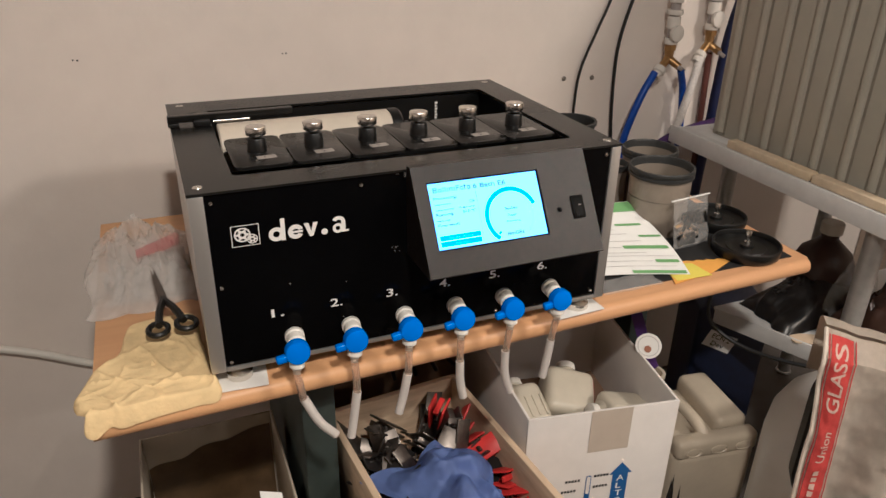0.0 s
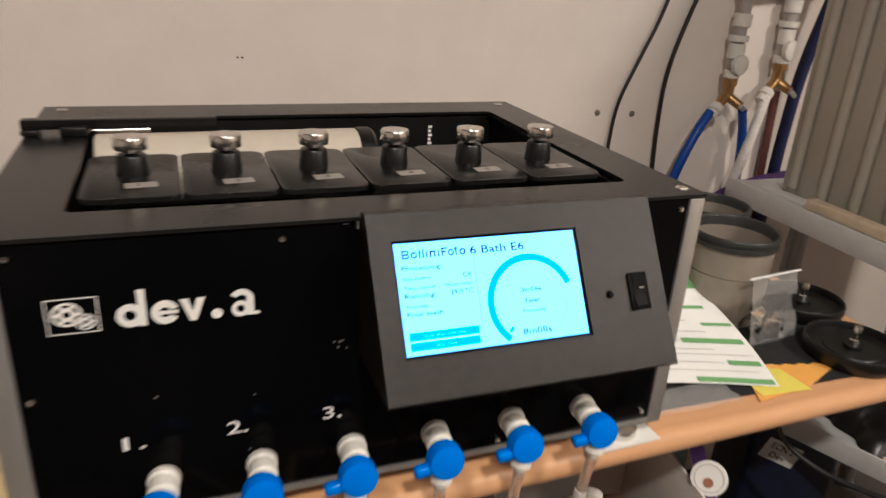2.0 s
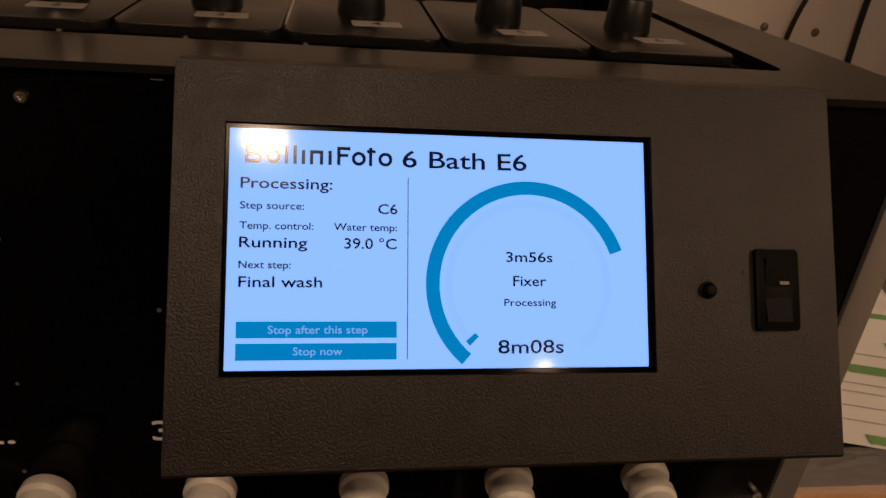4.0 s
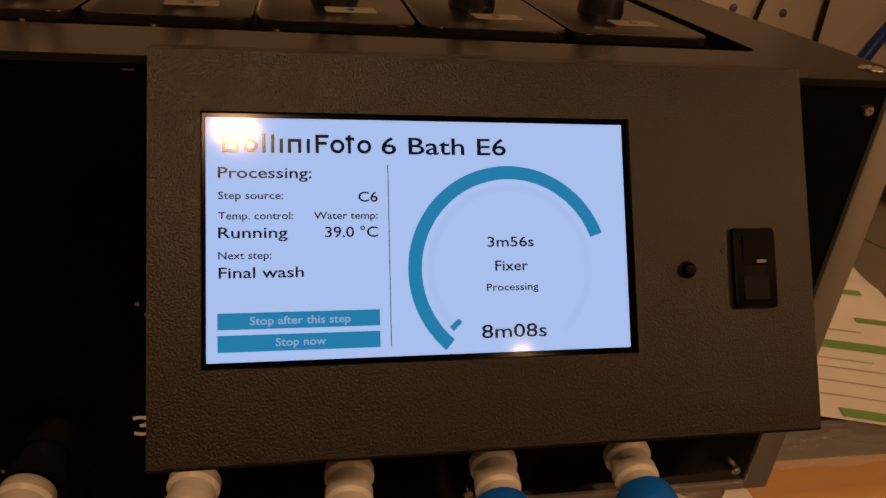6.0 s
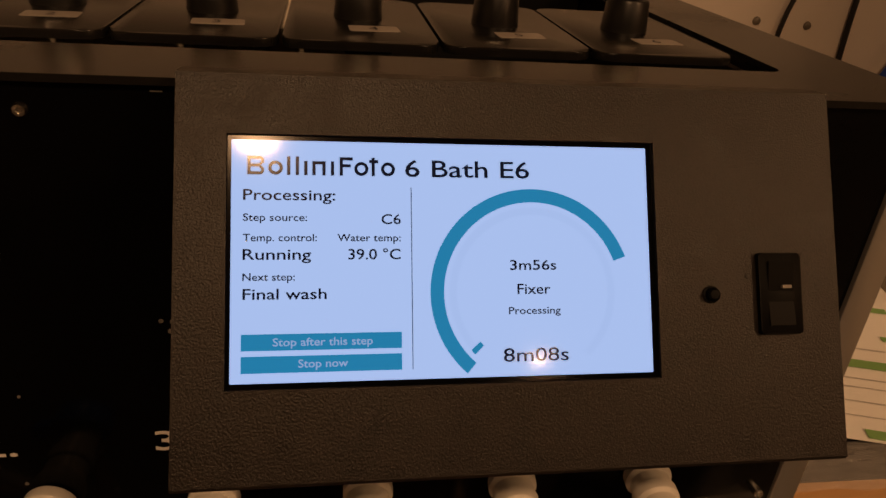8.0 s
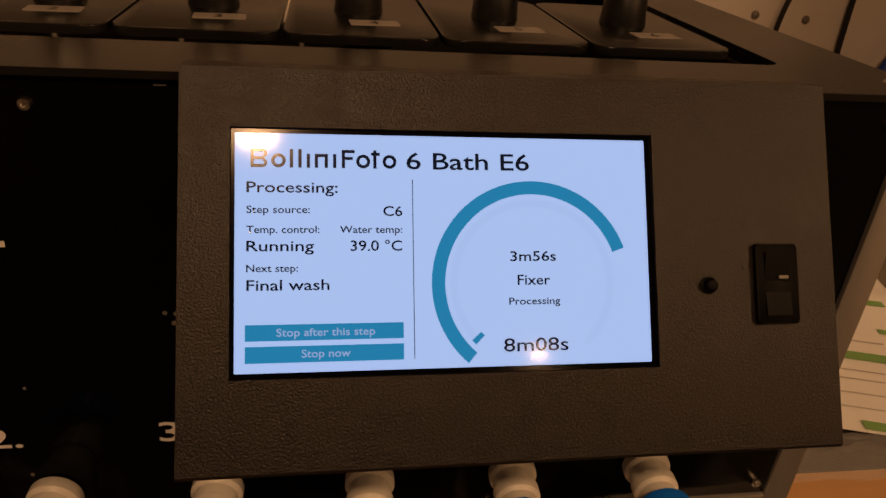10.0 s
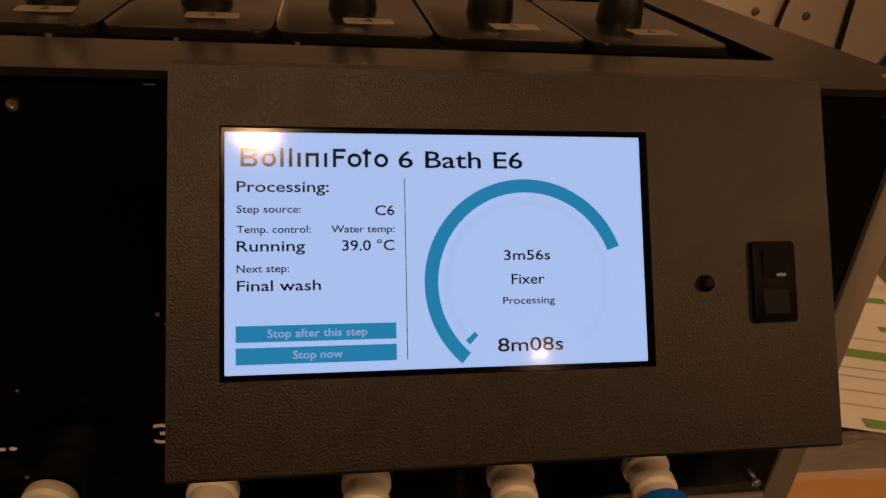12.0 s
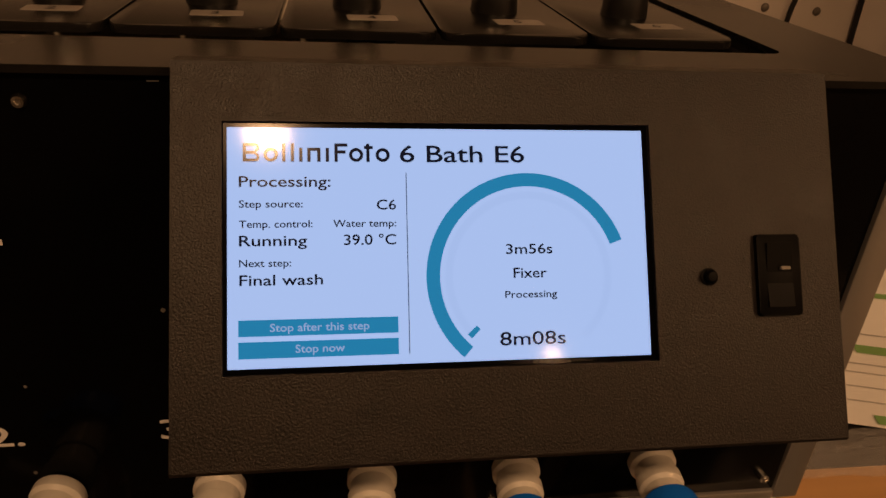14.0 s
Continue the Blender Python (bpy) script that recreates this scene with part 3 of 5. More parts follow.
# drum, its end cap and the lifting arm
top_part("drum", lathe([(0, 0), (0.036, 0), (0.038, 0.002), (0.038, 0.268), (0.036, 0.270), (0, 0.270)], (0.062, 0.274, 1.0300), (1, 0, 0), 48), CREAM, pro, "cream plastic processing drum")
top_part("drum_cap", lathe([(0, 0), (0.0385, 0), (0.0392, 0.002), (0.0392, 0.014), (0.036, 0.018), (0.016, 0.019), (0.016, 0.034), (0.014, 0.036), (0, 0.036)], (0.3325, 0.274, 1.0300), (1, 0, 0), 40), RUBBER, pro, "black drum end cap")
arm = top_part("lift_arm", box(-0.006, 0.182, 0.296, 0.310, 1.0690, 1.0790, 0.0015), BLACK, pro, "black hinged lifting arm")
top_part("arm_clip", box(0.030, 0.055, 0.286, 0.314, 1.0637, 1.0730, 0.002), RUBBER, arm)
top_part("arm_hinge", box(-0.006, 0.010, 0.290, 0.316, 1.0637, 1.0700, 0.002), RUBBER, arm)
top_part("arm_rod", rod((0.06, 0.300, 1.0665), (0.115, 0.300, 1.0665), 0.003), CHROME, arm)
for k in range(6):
    part("level_mark", box(0.4575, 0.4575 + (0.0055 if k % 2 else 0.004), 0.3852, 0.3859, 1.008 + 0.0055 * k, 1.0115 + 0.0055 * k), PRINT, pro)
for x, y, a in ((0.034, 0.374, 8), (0.046, 0.362, -6)):
    top_part("slot", moved(prism(rounded(-0.007, 0.007, -0.0011, 0.0011, 0.001), 0, 0.0003), pose(x, y, 1.0635, 0, 0, a)), INK, pro)


# ================= things on the table =================
BEIGE_CAN = mat("grey_brown_plastic", (0.26, 0.225, 0.18), 0.38, var=0.12, scale=40, stain=(0.17, 0.14, 0.11), amount=0.5)
DARKRIM = mat("dark_grey_plastic", (0.035, 0.036, 0.036), 0.42, var=0.2, scale=90)
MATB = mat("black_mat", (0.014, 0.014, 0.015), 0.75, var=0.3, scale=160, bump=0.3)
FILM = mat("clear_film", (0.88, 0.86, 0.84), 0.12, var=0.05, scale=60, alpha=0.13, bump=0.6, bscale=60)
FILMW = mat("milky_film", (0.84, 0.80, 0.76), 0.10, var=0.12, scale=60, alpha=0.38, bump=1.0, bscale=70, ior=1.9)
REDM = mat("red_plastic", (0.55, 0.030, 0.014), 0.38, var=0.1, scale=60)
YELLOW = mat("yellow_paper", (0.80, 0.70, 0.04), 0.65, var=0.05, scale=60)
ORANGE = mat("orange_paper", (0.80, 0.42, 0.03), 0.65, var=0.05, scale=60)
LEAF = mat("green_print", (0.22, 0.42, 0.14), 0.6, var=0.06, scale=60)
GREYLINE = mat("grey_print", (0.52, 0.51, 0.50), 0.7, var=0.1, scale=60)
STEEL = mat("worn_steel", (0.15, 0.135, 0.12), 0.42, metal=0.95, var=0.35, scale=120)
CHAMOIS = mat("pale_yellow_leather_cloth", (0.80, 0.63, 0.30), 0.85, var=0.18, scale=50, bump=0.8, bscale=120, stain=(0.66, 0.50, 0.24), amount=0.5)


def sheet(fn, nu, nv, thick=0.0):
    """A sheet from fn(u, v), both 0 to 1."""
    bm = bmesh.new()
    g = [[bm.verts.new(fn(i / nu, j / nv)) for i in range(nu + 1)] for j in range(nv + 1)]
    for j in range(nv):
        for i in range(nu):
            bm.faces.new((g[j][i], g[j][i + 1], g[j + 1][i + 1], g[j + 1][i]))
    if thick:
        bmesh.ops.solidify(bm, geom=bm.faces[:], thickness=thick)
    return bm


def nz(x, y, z=0.0, s=1.0):
    return noise.noise(Vector((x * s, y * s, z)))


for x0, x1, y0, y1, a in ((-0.002, 0.068, -0.014, 0.032, -4), (0.512, 0.600, -0.006, 0.040, 3)):
    c = ((x0 + x1) / 2, (y0 + y1) / 2)
    solid("paper_pad", box(x0 - c[0], x1 - c[0], y0 - c[1], y1 - c[1], 0, 0.0012, m=pose(c[0], c[1], TOP, 0, 0, a)), PAPER, (c[0], c[1], TOP), "folded white paper pad under a machine foot", "paper", "paper pads")
solid("rubber_mat", prism([(0.602, 0.040), (1.034, 0.036), (1.040, 0.42), (0.602, 0.42)], TOP, TOP + 0.0016), MATB, (0.82, 0.23, TOP), "thin black rubber mat on the table", "mat")
MT = TOP + 0.0016


def canister(x, y, r, h, label):
    o = thing("developing_canister", (x, y, MT), label, "canister", "developing canisters")
    part("body", lathe([(0, 0), (r * 0.90, 0), (r * 0.92, 0.003), (r * 0.94, h * 0.88), (r * 0.90, h * 0.88), (r * 0.88, 0.006), (0, 0.006)], (x, y, MT), seg=48), BEIGE_CAN, o)
    z = MT + h * 0.86
    part("rim", lathe([(r * 0.945, 0), (r * 1.0, 0.001), (r * 1.0, h * 0.05), (r * 0.965, h * 0.055), (r * 0.965, h * 0.085), (r * 1.0, h * 0.09), (r * 1.0, h * 0.13), (r * 0.985, h * 0.14), (r * 0.93, h * 0.14), (r * 0.90, h * 0.11), (r * 0.90, -h * 0.30), (r * 0.945, -h * 0.30)], (x, y, z), seg=48), DARKRIM, o, "dark grey threaded rim")


canister(0.872, 0.236, 0.0625, 0.130, "open grey-brown plastic canister with dark rim, beside film lids")
canister(0.931, 0.353, 0.0580, 0.124, "open grey-brown canister with dark rim, standing at the back")
canister(0.845, 0.352, 0.0290, 0.100, "narrow grey-brown canister with dark rim")
bk = thing("bucket", (0.86, 0.555, TOP), "round black plastic bucket behind the machine", "bucket")
part("body", lathe([(0, 0), (0.045, 0), (0.054, 0.128), (0.058, 0.129), (0.058, 0.136), (0.052, 0.136), (0.044, 0.006), (0, 0.006)], (0.86, 0.555, TOP), seg=40), DARKRIM, bk)


def film_lid(x, y, r):
    o = thing("canister_lid", (x, y, MT), "round black lid with raised rim and steel knob", "lid", "canister lids")
    part("dish", lathe([(0, 0), (r * 0.90, 0), (r * 0.97, 0.004), (r, 0.012), (r, 0.021), (r * 0.985, 0.0225), (r * 0.945, 0.0225), (r * 0.93, 0.0205), (r * 0.92, 0.013), (r * 0.60, 0.0115), (r * 0.58, 0.0130), (r * 0.30, 0.0130), (0, 0.0130)], (x, y, MT), seg=56), RUBBER, o)
    part("collar", lathe([(0, 0.0130), (0.0125, 0.0130), (0.0120, 0.0180), (0, 0.0180)], (x, y, MT), seg=24), RUBBER, o)
    part("knob", lathe([(0, 0.018), (0.0055, 0.018), (0.0055, 0.024), (0.0030, 0.025), (0.0030, 0.032), (0.0052, 0.033), (0.0054, 0.043), (0.0045, 0.045), (0, 0.045)], (x, y, MT), seg=20), CHROME, o, "polished steel knob")


film_lid(0.962, 0.078, 0.0615)
film_lid(1.000, 0.205, 0.0590)

# leaflet, notes and small bags
LB = [Vector(p) for p in ((0.655, 0.082, 0.792), (0.806, 0.040, 0.7915), (0.800, 0.250, 0.838), (0.665, 0.270, 0.838))]


def leaf_at(u, v, lift=0.0):
    p = LB[0].lerp(LB[1], u).lerp(LB[3].lerp(LB[2], u), v)
    bow = 0.016 * math.sin(math.pi * v) * (0.4 + 0.6 * u)
    return p + Vector((0.032 * math.sin(math.pi * v * 0.9) * u, 0, lift - bow + 0.003 * math.sin(2.6 * u + 1) + (0.010 * v * u)))


lf = thing("leaflet", (0.73, 0.13, MT), "printed white leaflet with green blocks, curling on the mat", "leaflet")
part("page", sheet(lambda u, v: leaf_at(u, v), 16, 24), mat("bright_white_paper", (0.90, 0.90, 0.88), 0.6, var=0.03, scale=40), lf)
for u0, u1, v0, v1, m in ((0.62, 1.0, 0.88, 0.99, LEAF), (0.55, 0.86, 0.71, 0.735, LEAF), (0.72, 0.97, 0.56, 0.585, LEAF), (0.45, 0.95, 0.395, 0.44, LEAF),
                          (0.70, 0.96, 0.185, 0.230, LEAF), (0.35, 0.97, 0.010, 0.055, LEAF), (0.05, 0.60, 0.60, 0.606, GREYLINE), (0.05, 0.70, 0.50, 0.506, GREYLINE), (0.05, 0.42, 0.41, 0.416, GREYLINE),
                          (0.05, 0.66, 0.33, 0.336, GREYLINE), (0.05, 0.95, 0.28, 0.286, GREYLINE), (0.05, 0.66, 0.20, 0.206, GREYLINE), (0.05, 0.90, 0.12, 0.126, GREYLINE), (0.05, 0.5, 0.66, 0.666, GREYLINE)):
    part("printed_block", sheet(lambda u, v: leaf_at(u0 + (u1 - u0) * u, v0 + (v1 - v0) * v, 0.0014), 6, 3), m, lf)
solid("yellow_note", prism([(0.770, 0.030), (0.842, 0.026), (0.838, 0.074), (0.775, 0.100)], MT + 0.0008, MT + 0.0014), YELLOW, (0.80, 0.06, MT), "bright yellow paper note under the leaflet", "note")
bm = bmesh.new()
edge = [(0.926 - 0.010 * k, 0.066 + 0.004 * (k % 2) + 0.0020 * k) for k in range(10)]
solid("orange_note", prism([(0.760, 0.022), (0.850, 0.034)] + edge + [(0.790, 0.09)], MT, MT + 0.0006), ORANGE, (0.85, 0.06, MT), "torn orange paper note on the mat", "note")


def crumple(x0, x1, y0, y1, z, h, seed, n=26, keep=0.0, front=1.0, wob=1.0):
    """A crumpled pouch of film: two wrinkled sheets that meet at the edges."""
    bm = bmesh.new()
    for side in (0, 1):
        g = []
        for j in range(n + 1):
            row = []
            for i in range(n + 1):
                u, v = i / n, j / n
                e = (math.sin(math.pi * u) * math.sin(math.pi * v)) ** 0.45
                w = nz(u * 5, v * 5, seed + side * 7) + 0.6 * nz(u * 11, v * 11, seed + side * 3) + 0.8 * (0.3 - abs(nz(u * 9, v * 9, seed + 5))) + 0.35 * abs(nz(u * 22, v * 22, seed))
                zz = z + (h * e * (front + (1 - front) * v) * (0.80 + 0.42 * w * wob) if side else 0.0015 * (1 + w)) + keep
                dx, dy = 0.10 * nz(u * 3, v * 3, seed + 11) * (x1 - x0), 0.10 * nz(u * 3, v * 3, seed + 17) * (y1 - y0)
                row.append(bm.verts.new((x0 + (x1 - x0) * u + dx, y0 + (y1 - y0) * v + dy, max(z + 0.0005, zz))))
            g.append(row)
        for j in range(n):
            for i in range(n):
                bm.faces.new((g[j][i], g[j][i + 1], g[j + 1][i + 1], g[j + 1][i]))
    return bm


solid("clear_bag", crumple(0.625, 0.742, 0.030, 0.072, MT, 0.012, 3.0, 18), FILM, (0.68, 0.05, MT), "small crumpled clear plastic bag by the machine", "bag")
zb = thing("zip_bag", (0.885, 0.150, MT), "clear zip bag of small dark parts, propped on a canister", "bag")


def zip_at(u, v, s):
    p = Vector((0.842, 0.143, MT)).lerp(Vector((0.928, 0.152, MT)), u) + Vector((0, 0.022 * v, 0.092 * v))
    puff = 0.012 * math.sin(math.pi * min(1, u)) * math.sin(math.pi * min(1, v * 0.95 + 0.03)) ** 0.7
    return p + Vector((0.004 * nz(u * 3, v * 3, 5), s * puff - 0.010 + 0.004 * nz(u * 6, v * 6, 2 + s), 0.0006))


bm = sheet(lambda u, v: zip_at(u, v, -1), 20, 20)
other = sheet(lambda u, v: zip_at(u, v, 1), 20, 20)
for f in other.faces:
    bm.faces.new([bm.verts.new(v.co) for v in f.verts])
other.free()
part("film", bm, FILM, zb)
bm = bmesh.new()
a, b = Vector((0.838, 0.154, MT + 0.090)), Vector((0.932, 0.163, MT + 0.091))
part("zip_strip", hose([a, (a + b) / 2, b], 0.0016, 6), mat("white_strip", (0.85, 0.84, 0.82), 0.3), zb)
random.seed(4)
for k in range(16):
    u, v = 0.14 + 0.72 * random.random(), 0.08 + 0.50 * random.random()
    p = zip_at(u, v, 0)
    part("small_part", box(-0.012, 0.012, -0.003, 0.003, -0.009, 0.009, 0.0015, m=pose(p.x, p.y, p.z + 0.004, random.uniform(-20, 20), random.uniform(0, 90), random.uniform(-15, 15))), (RUBBER, RUBBER, CHROME)[k % 3], zb)


# yellow cloth
def cloth():
    """Rings from the middle out to a wavy outline, lying in folds."""
    bm = bmesh.new()
    line = spline([(-0.166, 0.040, 0), (-0.150, 0.085, 0), (-0.120, 0.118, 0), (-0.112, 0.170, 0), (-0.100, 0.200, 0), (-0.055, 0.207, 0), (-0.012, 0.200, 0), (-0.008, 0.120, 0), (0.002, 0.030, 0), (0.004, -0.030, 0),
                   (-0.030, -0.037, 0), (-0.075, -0.042, 0), (-0.115, -0.046, 0), (-0.130, -0.043, 0), (-0.148, -0.053, 0), (-0.160, -0.046, 0), (-0.150, -0.020, 0), (-0.168, 0.000, 0), (-0.172, 0.020, 0), (-0.166, 0.040, 0)], 10)[:-1]
    line = [Vector((q[0], q[1] if q[1] > 0 else q[1] * 0.62, 0)) for q in line]
    mid = Vector((-0.075, 0.070, 0))
    n, rings = len(line), 70
    rows = []
    for k in range(1, rings + 1):
        f = (k / rings) ** 0.8
        row = []
        for q in line:
            p = mid.lerp(q, f)
            x, y = p.x, p.y
            d = (q - p).length
            ridge = 0.0
            for ax, ay, f2, sd in ((0.30, 0.95, 48, 3.0), (-0.80, 0.60, 40, 7.0), (0.75, 0.66, 62, 12.0)):
                ridge += (1 - abs(math.sin((ax * x + ay * y) * f2 + 2.8 * nz(x * 9, y * 9, sd)))) ** 4 * (0.5 + 0.5 * nz(x * 14, y * 14, sd + 5))
            h = 0.0065 * min(1.0, d / 0.006) ** 0.5 + 0.0065 * ridge * min(1, d / 0.012) + 0.0045 * (nz(x * 13, y * 15, 4) + 0.3) + 0.0018 * (0.5 - abs(nz(x * 50, y * 60, 9)))
            h *= 1.0 - 0.65 * min(1.0, max(0.0, (y - 0.10) / 0.07))
            if y < 0.010 + 0.03 * (x + 0.15):
                h += 0.005 * min(1.0, d / 0.008)
            edge = -0.026 + 0.0296 * (x + 0.153)
            drop = max(0.0, edge + 0.004 - y)
            row.append(bm.verts.new((x, y, TOP + 0.0025 + max(0.0, h) - 1.5 * drop)))
        rows.append(row)
    c = bm.verts.new((mid.x, mid.y, TOP + 0.020))
    for i2 in range(n):
        j2 = (i2 + 1) % n
        bm.faces.new((c, rows[0][i2], rows[0][j2]))
        for a, b2 in zip(rows, rows[1:]):
            bm.faces.new((a[i2], a[j2], b2[j2], b2[i2]))
    skirt = [bm.verts.new(v.co + Vector((0, 0, -0.0022))) for v in rows[-1]]
    for i2 in range(n):
        j2 = (i2 + 1) % n
        bm.faces.new((rows[-1][i2], rows[-1][j2], skirt[j2], skirt[i2]))
    return bm


solid("chamois_cloth", cloth(), CHAMOIS, (-0.08, 0.06, TOP), "crumpled pale yellow chamois cloth at the table's edge", "cloth")

# scissors on the cloth
sc = thing("scissors", (-0.07, 0.18, 0.805), "black-handled steel scissors lying on the cloth", "scissors")
PV = Vector((-0.0520, 0.203, 0.824))


def blade(a, side):
    bm = prism([(-0.004 * side, -0.012), (0.0065 * side, -0.006), (0.0055 * side, 0.02), (0.001 * side, 0.086), (-0.003 * side, 0.04)], -0.0008, 0.0008)
    return moved(bm, pose(PV.x, PV.y, PV.z + 0.001 * side, 9, 0, a))


part("blade", blade(7, 1), STEEL, sc, "steel blade")
part("blade", blade(9, -1), STEEL, sc, "steel blade")
part("rivet", rod(PV + Vector((0, 0, -0.003)), PV + Vector((0, 0, 0.0035)), 0.0045), RUBBER, sc)
for s, a in ((-1, -9), (1, 23)):
    bm = bmesh.new()
    loop = [Vector((0.0135 * math.cos(t), -0.072 + 0.0140 * math.sin(t), 0)) for t in [6.28318 * k / 16 for k in range(17)]]
    hose([(p.x, p.y, p.z) for p in loop], 0.0042, 8, 2, bm=bm)
    hose([(0, -0.004, 0), (0.002 * s, -0.030, 0.001), (0.000 * s, -0.064, 0)], 0.0056, 8, 4, bm=bm)
    part("handle", moved(bm, pose(PV.x, PV.y, PV.z, 8, 0, a)), RUBBER, sc, "black plastic handle")

# plastic bag with parts
bg = thing("plastic_bag", (-0.08, 0.36, TOP), "crumpled translucent plastic bag with red print", "bag")
part("film", crumple(-0.166, 0.006, 0.240, 0.50, TOP, 0.105, 9.0, 50, 0.0, 0.25), FILMW, bg)
part("inner_film", crumple(-0.14, -0.01, 0.27, 0.46, TOP + 0.002, 0.075, 21.0, 30, 0.0, 0.25), FILMW, bg)
part("red_print", sheet(lambda u, v: Vector((-0.085 + 0.070 * u, 0.335 + (0.012 + 0.022 * u) * v, 0.836 + 0.014 * u + 0.010 * v + 0.004 * nz(u * 4, v * 4, 2))), 10, 6), mat("red_film", (0.55, 0.12, 0.11), 0.4, alpha=0.45), bg)
for k in range(5):
    x, y = -0.145 + 0.026 * k, 0.262 + 0.012 * (k % 2)
    part("clear_tube", rod((x, y, TOP + 0.012), (x + 0.01, y + 0.05, TOP + 0.040), 0.009, seg=14), FILM, bg)

# ================= the wall behind =================
for x, z in ((-0.1508, 1.087), (-0.143, 1.086), (0.245, 1.077), (0.252, 1.077)):
    solid("wall_mark", rod((x, 0.7165, z), (x, 0.7155, z), 0.0017, seg=10), INK, (x, 0.717, z), "small dark chip in the wall paint", "mark", "wall marks")
for x, z in ((0.929, 0.9767), (1.010, 0.9735)):
    solid("wall_screw", lathe([(0, 0.004), (0.002, 0.0042), (0.005, 0.003), (0.0062, 0), (0, 0)], (x, 0.7168, z), (0, -1, 0), 14), mat("dull_screw", (0.25, 0.23, 0.2), 0.5, metal=0.7), (x, 0.717, z), "dull screw head in the wall", "screw", "wall screws")
WY = 0.708
CABLE = mat("black_cable", (0.012, 0.012, 0.013), 0.5, var=0.1)
solid("wall_cable", hose([(1.075, WY, 1.30), (1.036, WY, 1.164), (1.004, WY, 1.087), (0.968, WY, 0.994), (0.960, WY, 0.900), (0.962, WY, 0.80)], 0.0035, 10), CABLE, (0.96, WY, 0.80), "thin black cable hanging down the wall", "cable", "wall cables")
solid("wall_cable", hose([(1.150, WY, 1.30), (1.100, WY, 1.163), (1.073, WY, 1.058), (1.070, WY, 0.958), (1.078, WY, 0.84), (1.09, WY, 0.76)], 0.0043, 10), CABLE, (1.09, WY, 0.76), "thick black cable hanging down the wall", "cable", "wall cables")
solid("wall_conduit", hose([(-0.75, 0.706, 0.600), (-0.405, 0.706, 0.500), (-0.24, 0.706, 0.424), (-0.10, 0.706, 0.36)], 0.0085, 12), WHITE, (-0.4, 0.71, 0.5), "white cable conduit sloping along the wall", "conduit")

PVC = mat("white_pipe", (0.72, 0.69, 0.64), 0.42, var=0.08, scale=50, stain=(0.5, 0.46, 0.40), amount=0.4)
GREYP = mat("grey_pipe", (0.36, 0.33, 0.32), 0.5, var=0.1)
BRASS = mat("old_brass", (0.42, 0.27, 0.09), 0.35, metal=0.9, var=0.3, scale=80, stain=(0.16, 0.10, 0.05), amount=0.6)
BLUEH = mat("blue_hose", (0.012, 0.055, 0.38), 0.4, var=0.15)
NAVY = mat("navy_hose", (0.012, 0.018, 0.09), 0.45, var=0.15)
PURPLE = mat("purple_hose", (0.055, 0.022, 0.13), 0.45, var=0.2)
BROWNP = mat("brown_pipe", (0.10, 0.035, 0.025), 0.5, var=0.2)


def tap(x, y, ztop, z, name_label):
    o = thing("water_tap", (x, y, z), name_label, "tap", "wall taps")
    h = ztop - z
    part("riser", rod((x, y, z + 0.05), (x, y, ztop), 0.0125, seg=20), GREYP, o)
    for k, (a, b2, r) in enumerate(((0.050, 0.066, 0.0165), (0.088, 0.118, 0.0165), (0.122, 0.134, 0.0200), (0.150, 0.176, 0.0175))):
        part("fitting", rod((x, y, z + a), (x, y, z + b2), r, seg=22), PVC, o, "white plastic pipe fitting")
    part("union", lathe([(0, 0), (0.018, 0), (0.020, 0.003), (0.020, 0.012), (0.016, 0.014), (0, 0.014)], (x, y - 0.010, z + 0.078), (0.15, -1, 0), 22), PVC, o)
    b = part("brass_body", rod((x, y, z + 0.052), (x, y, z + 0.004), 0.0125, 0.0110, 18), BRASS, o, "weathered brass tap body")
    part("hex_nut", lathe([(0, 0), (0.0155, 0), (0.0155, 0.012), (0, 0.012)], (x, y, z + 0.036), seg=6), BRASS, b)
    part("spout", rod((x, y, z + 0.018), (x - 0.030, y - 0.010, z - 0.010), 0.0105, 0.0095, 16), BRASS, b)
    part("bonnet", rod((x, y, z + 0.014), (x + 0.018, y - 0.026, z - 0.004), 0.0100, 0.0090, 16), BRASS, b)
    part("handle", box(-0.022, 0.022, -0.004, 0.004, -0.005, 0.005, 0.002, m=pose(x + 0.021, y - 0.030, z - 0.008, 30, 20, 30)), GREYP, o, "grey tap handle")
    part("hose_connector", lathe([(0, 0), (0.015, 0), (0.0155, 0.003), (0.0155, 0.014), (0.011, 0.017), (0.011, 0.030), (0, 0.030)], (x - 0.026, y - 0.009, z - 0.006), (-0.030, -0.010, -0.028), 20), PVC, o, "white hose connector")


